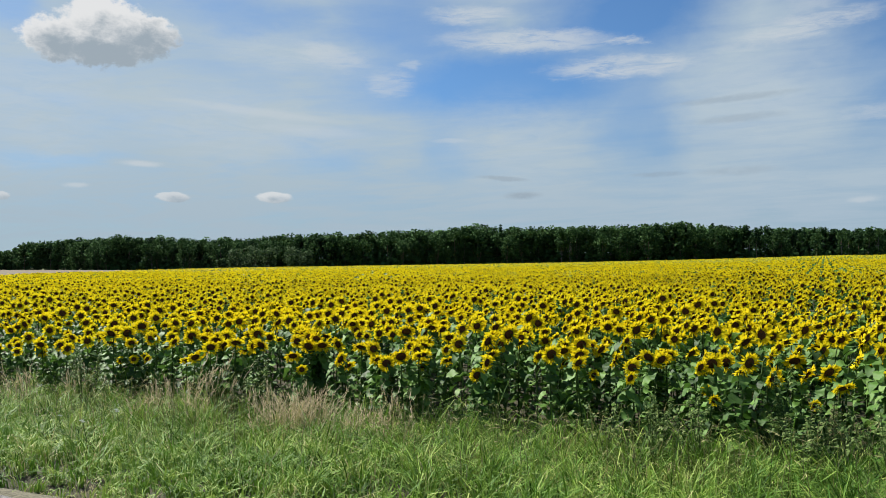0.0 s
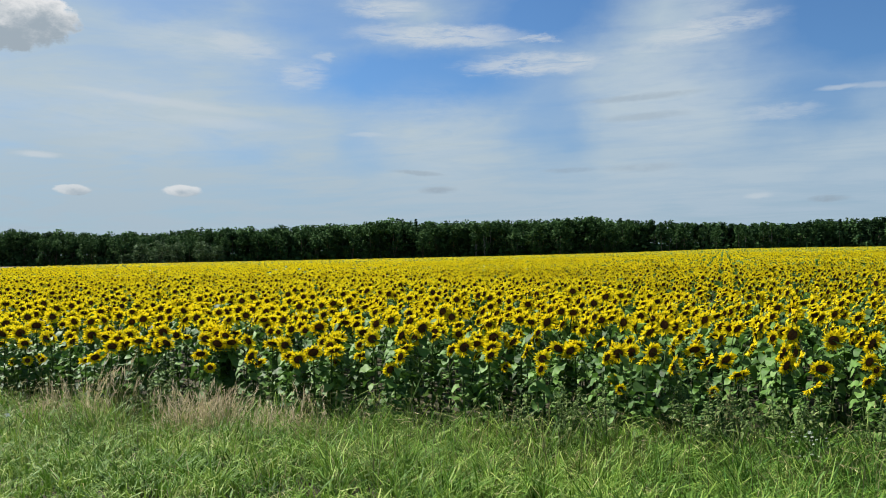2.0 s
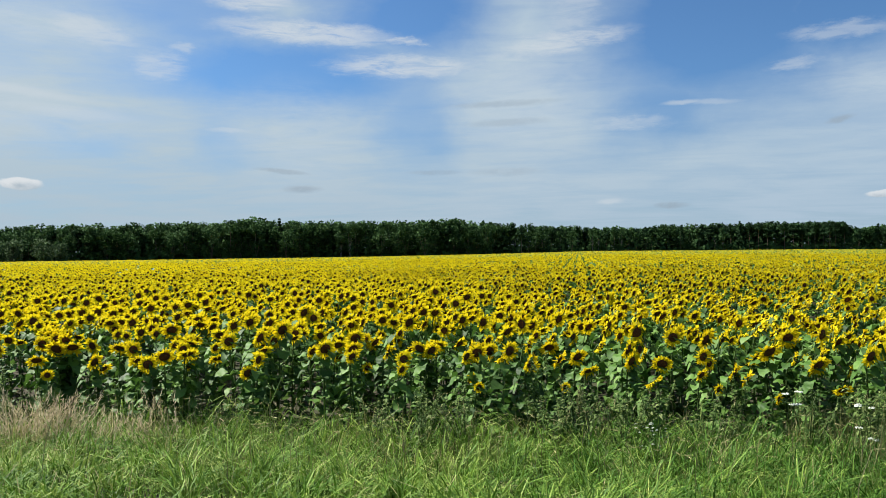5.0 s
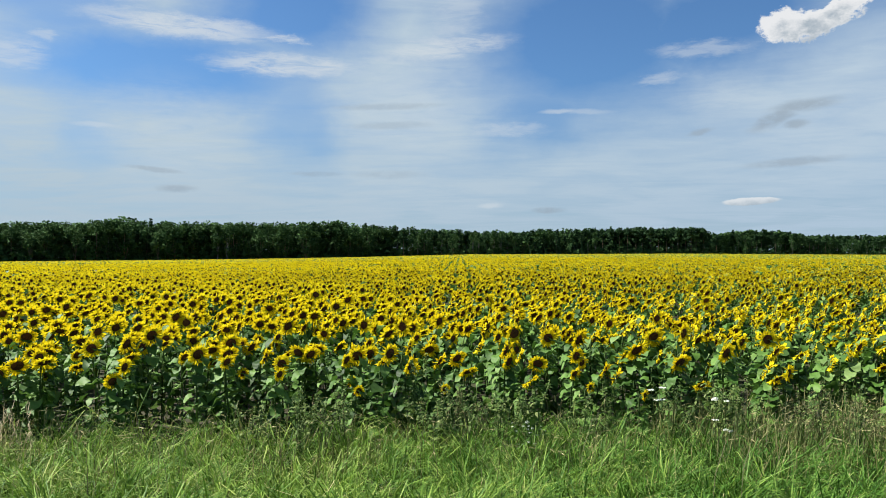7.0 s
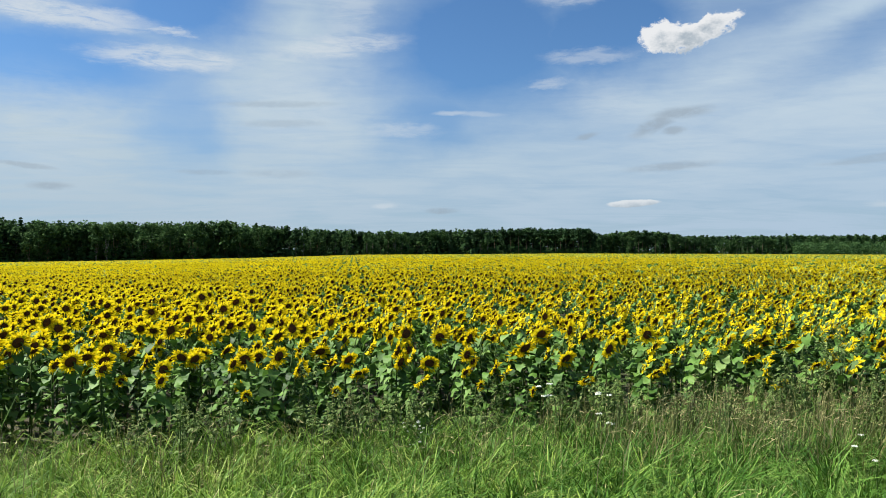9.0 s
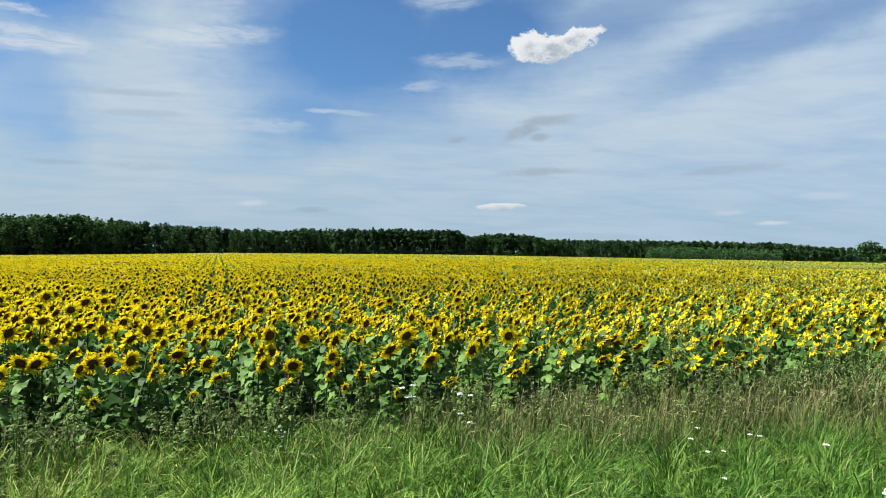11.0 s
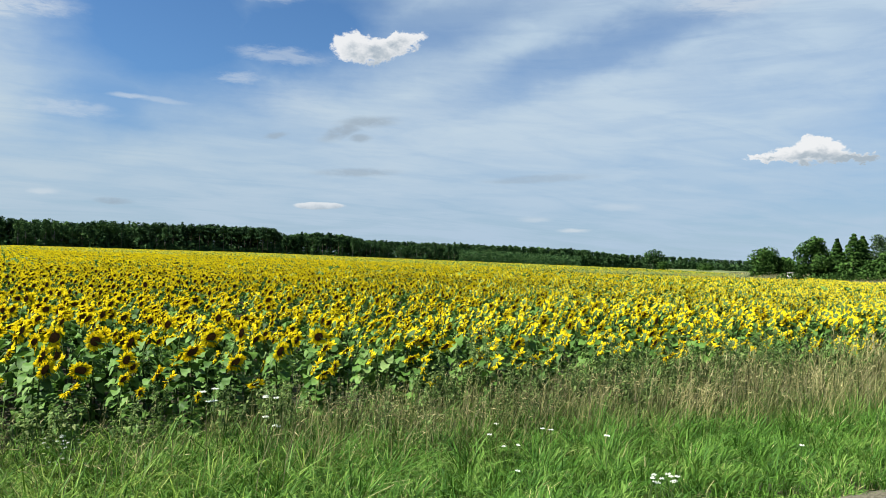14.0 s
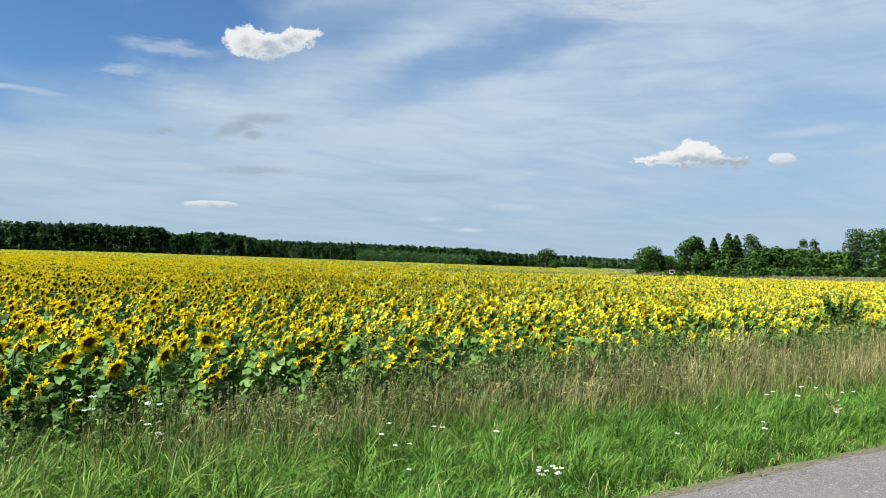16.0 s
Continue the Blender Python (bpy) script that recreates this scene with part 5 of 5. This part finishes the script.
def far_tree(name, shape, leaf, bark, label, az, r, sink=0.2):
    t = make_tree(name, shape, leaf, bark, label, "tree" if "tree" in name else "bush")
    t.matrix_basis = put(t, az, r, rng.uniform(0, 360), 1.0, sink)
    return t


GARDEN_TREES = [
    ("garden_bush", "rounded green bush at the end of the field", 55.3, 238, 8.0, 9.0), ("garden_bush", "rounded green bush at the end of the field", 56.7, 240, 4.6, 6.0),
    ("birch_tree", "full green birch beside a far garden", 58.5, 186, 9.7, 7.4), ("poplar_tree", "thin grey-green poplar beside a far garden", 62.5, 184, 9.2, 5.2),
    ("hedge_bush", "dense green hedge bush behind the field", 63.6, 176, 5.8, 7.0), ("hedge_bush", "dense green hedge bush behind the field", 64.8, 178, 5.7, 8.0),
    ("hedge_bush", "dense green hedge bush behind the field", 66.0, 174, 5.5, 7.0), ("hedge_bush", "dense green hedge bush behind the field", 67.2, 176, 4.9, 7.0),
    ("hedge_bush", "dense green hedge bush behind the field", 68.3, 174, 4.9, 6.0), ("hedge_bush", "dense green hedge bush behind the field", 62.2, 176, 3.6, 6.0),
    ("birch_tree", "thin sparse young birch above the hedge", 65.75, 184, 8.3, 2.8), ("birch_tree", "thin sparse young birch above the hedge", 66.35, 185, 8.2, 2.4),
    ("broadleaf_tree", "slim grey-green tree at the garden's end", 69.0, 174, 9.8, 5.6), ("broadleaf_tree", "large rounded broadleaf tree at the garden's end", 70.9, 168, 9.9, 10.0),
    ("broadleaf_tree", "large rounded broadleaf tree at the garden's end", 73.6, 170, 9.8, 10.0)]
for name, label, az, r, h, w in GARDEN_TREES:
    slim = w < 6
    pale = "grey" in label or "thin" in label
    shape = broadleaf(rng, h, w, -0.05, 24, 900 if w < 3 else 2800 if slim else 4200, 0.26 if slim else 0.33)
    far_tree(name, shape, WILLOW if pale else GARDEN, BIRCH if "birch" in name else BARK, label, az, r)
for label, az, r, h, w in (("slim dark spruce beside a far garden", 59.9, 186, 8.5, 6.0), ("broad dark spruce beside a far garden", 60.9, 182, 9.1, 8.6), ("dark spruce beside a far garden", 61.4, 184, 8.7, 8.0)):
    far_tree("spruce_tree", conifer(rng, h, w, 0.02, 3400, 0.32), GARDEN, BARK, label, az, r)
for az in np.arange(58.5, 75, 1.1):
    far_tree("low_shrub", broadleaf(rng, rng.uniform(1.3, 2.2), 4.5, 0.0, 14, 420, 0.28), GARDEN, BARK, "low green shrub along the field margin", float(az), 166 + rng.uniform(-4, 4))
far_tree("round_tree", broadleaf(rng, 10.5, 13, 0.0, 24, 1600, 0.6), WOODS, BARK, "round dark tree standing before the far woods", 47.8, 430)
far_tree("round_bush", broadleaf(rng, 4.4, 7.5, 0.0, 16, 800, 0.42), GARDEN, BARK, "round dark bush at the end of the field", 48.6, 400)
far_tree("round_bush", broadleaf(rng, 3.0, 7.5, 0.0, 14, 600, 0.42), GARDEN, BARK, "low dark bush at the end of the field", 51.4, 360)
for az, h, w in ((-41.5, 11.0, 9.5), (-40.2, 12.5, 11.0), (-39.0, 11.0, 9.0), (-37.2, 11.5, 10.0), (-36.2, 9.5, 7.0), (-42.3, 6.0, 6.0)):
    far_tree("willow_tree", broadleaf(rng, h, w, 0.0, 24, 1100, 0.5), WILLOW, BARK, "grey-green rounded willow in front of the woods", az, 384 + rng.uniform(-3, 3))

far_tree("low_shrub", broadleaf(rng, 2.0, 6.0, 0.0, 14, 500, 0.3), GARDEN, BARK, "low green shrub before a shed", 57.0, 194)
# a small white outbuilding by the bush
shed = new("shed")
bm = bmesh.new()
bmesh.ops.create_cube(bm, size=1.0, matrix=Matrix.Translation((0, 0, 1.15)) @ Matrix.Diagonal((1.7, 1.6, 2.3, 1)))
part("wall", bm, PAINT, shed)
bm = bmesh.new()
bmesh.ops.create_cube(bm, size=1.0, matrix=pose(0, 0, 2.40, 6, 0, 0) @ Matrix.Diagonal((2.0, 1.9, 0.12, 1)))
part("roof", bm, ROOF, shed)
sx, sy = 200 * math.sin(radians(57.05)), 200 * math.cos(radians(57.05))
shed.matrix_basis = pose(sx, sy, float(land(sx, sy)), 0, 0, -40) @ Matrix.Scale(0.72, 4)
tagged(shed, "small white shed with a grey roof among garden bushes", "shed")

# margins and hollows: grass stands where the crop is thin
def grass_patch(name, az0, az1, r0, r1, n, h, mat, label):
    az, r = rng.uniform(az0, az1, n), rng.uniform(0, 1, n)
    rr = r0(az) + (r1(az) - r0(az)) * r
    x, y = rr * np.sin(np.radians(az)), rr * np.cos(np.radians(az))
    v, f = blades(rng, x, y, land(x, y) - 0.05, h * rng.uniform(0.6, 1.2, n), np.full(n, 0.13), rng.uniform(0.1, 0.8, n), rng.uniform(0, 6.28, n))
    tagged(new(name, fast_mesh(name, v, f, [mat])), label, "grass", kind="stuff")


grass_patch("meadow_grass", 53, 77, lambda a: field_end(a), lambda a: field_end(a) + 40, 8000, 0.34, HAY, "grey-beige uncut grass strip past the sunflowers")
grass_patch("weedy_hollow", 37.3, 50, lambda a: np.interp(a, [37, 40, 43, 49], [106, 98, 94, 98]), lambda a: np.interp(a, [37, 40, 43, 49], [110, 136, 164, 210]), 7500, 0.85, WEED, "dark green weedy strip through the crop")
grass_patch("dry_hollow", 45, 59, lambda a: np.interp(a, [43, 49, 55, 60], [96, 100, 117, 138]), lambda a: np.interp(a, [43, 49, 55, 60], [164, 210, 245, 200]), 7500, 0.7, HAY, "grey-beige weedy strip through the crop")
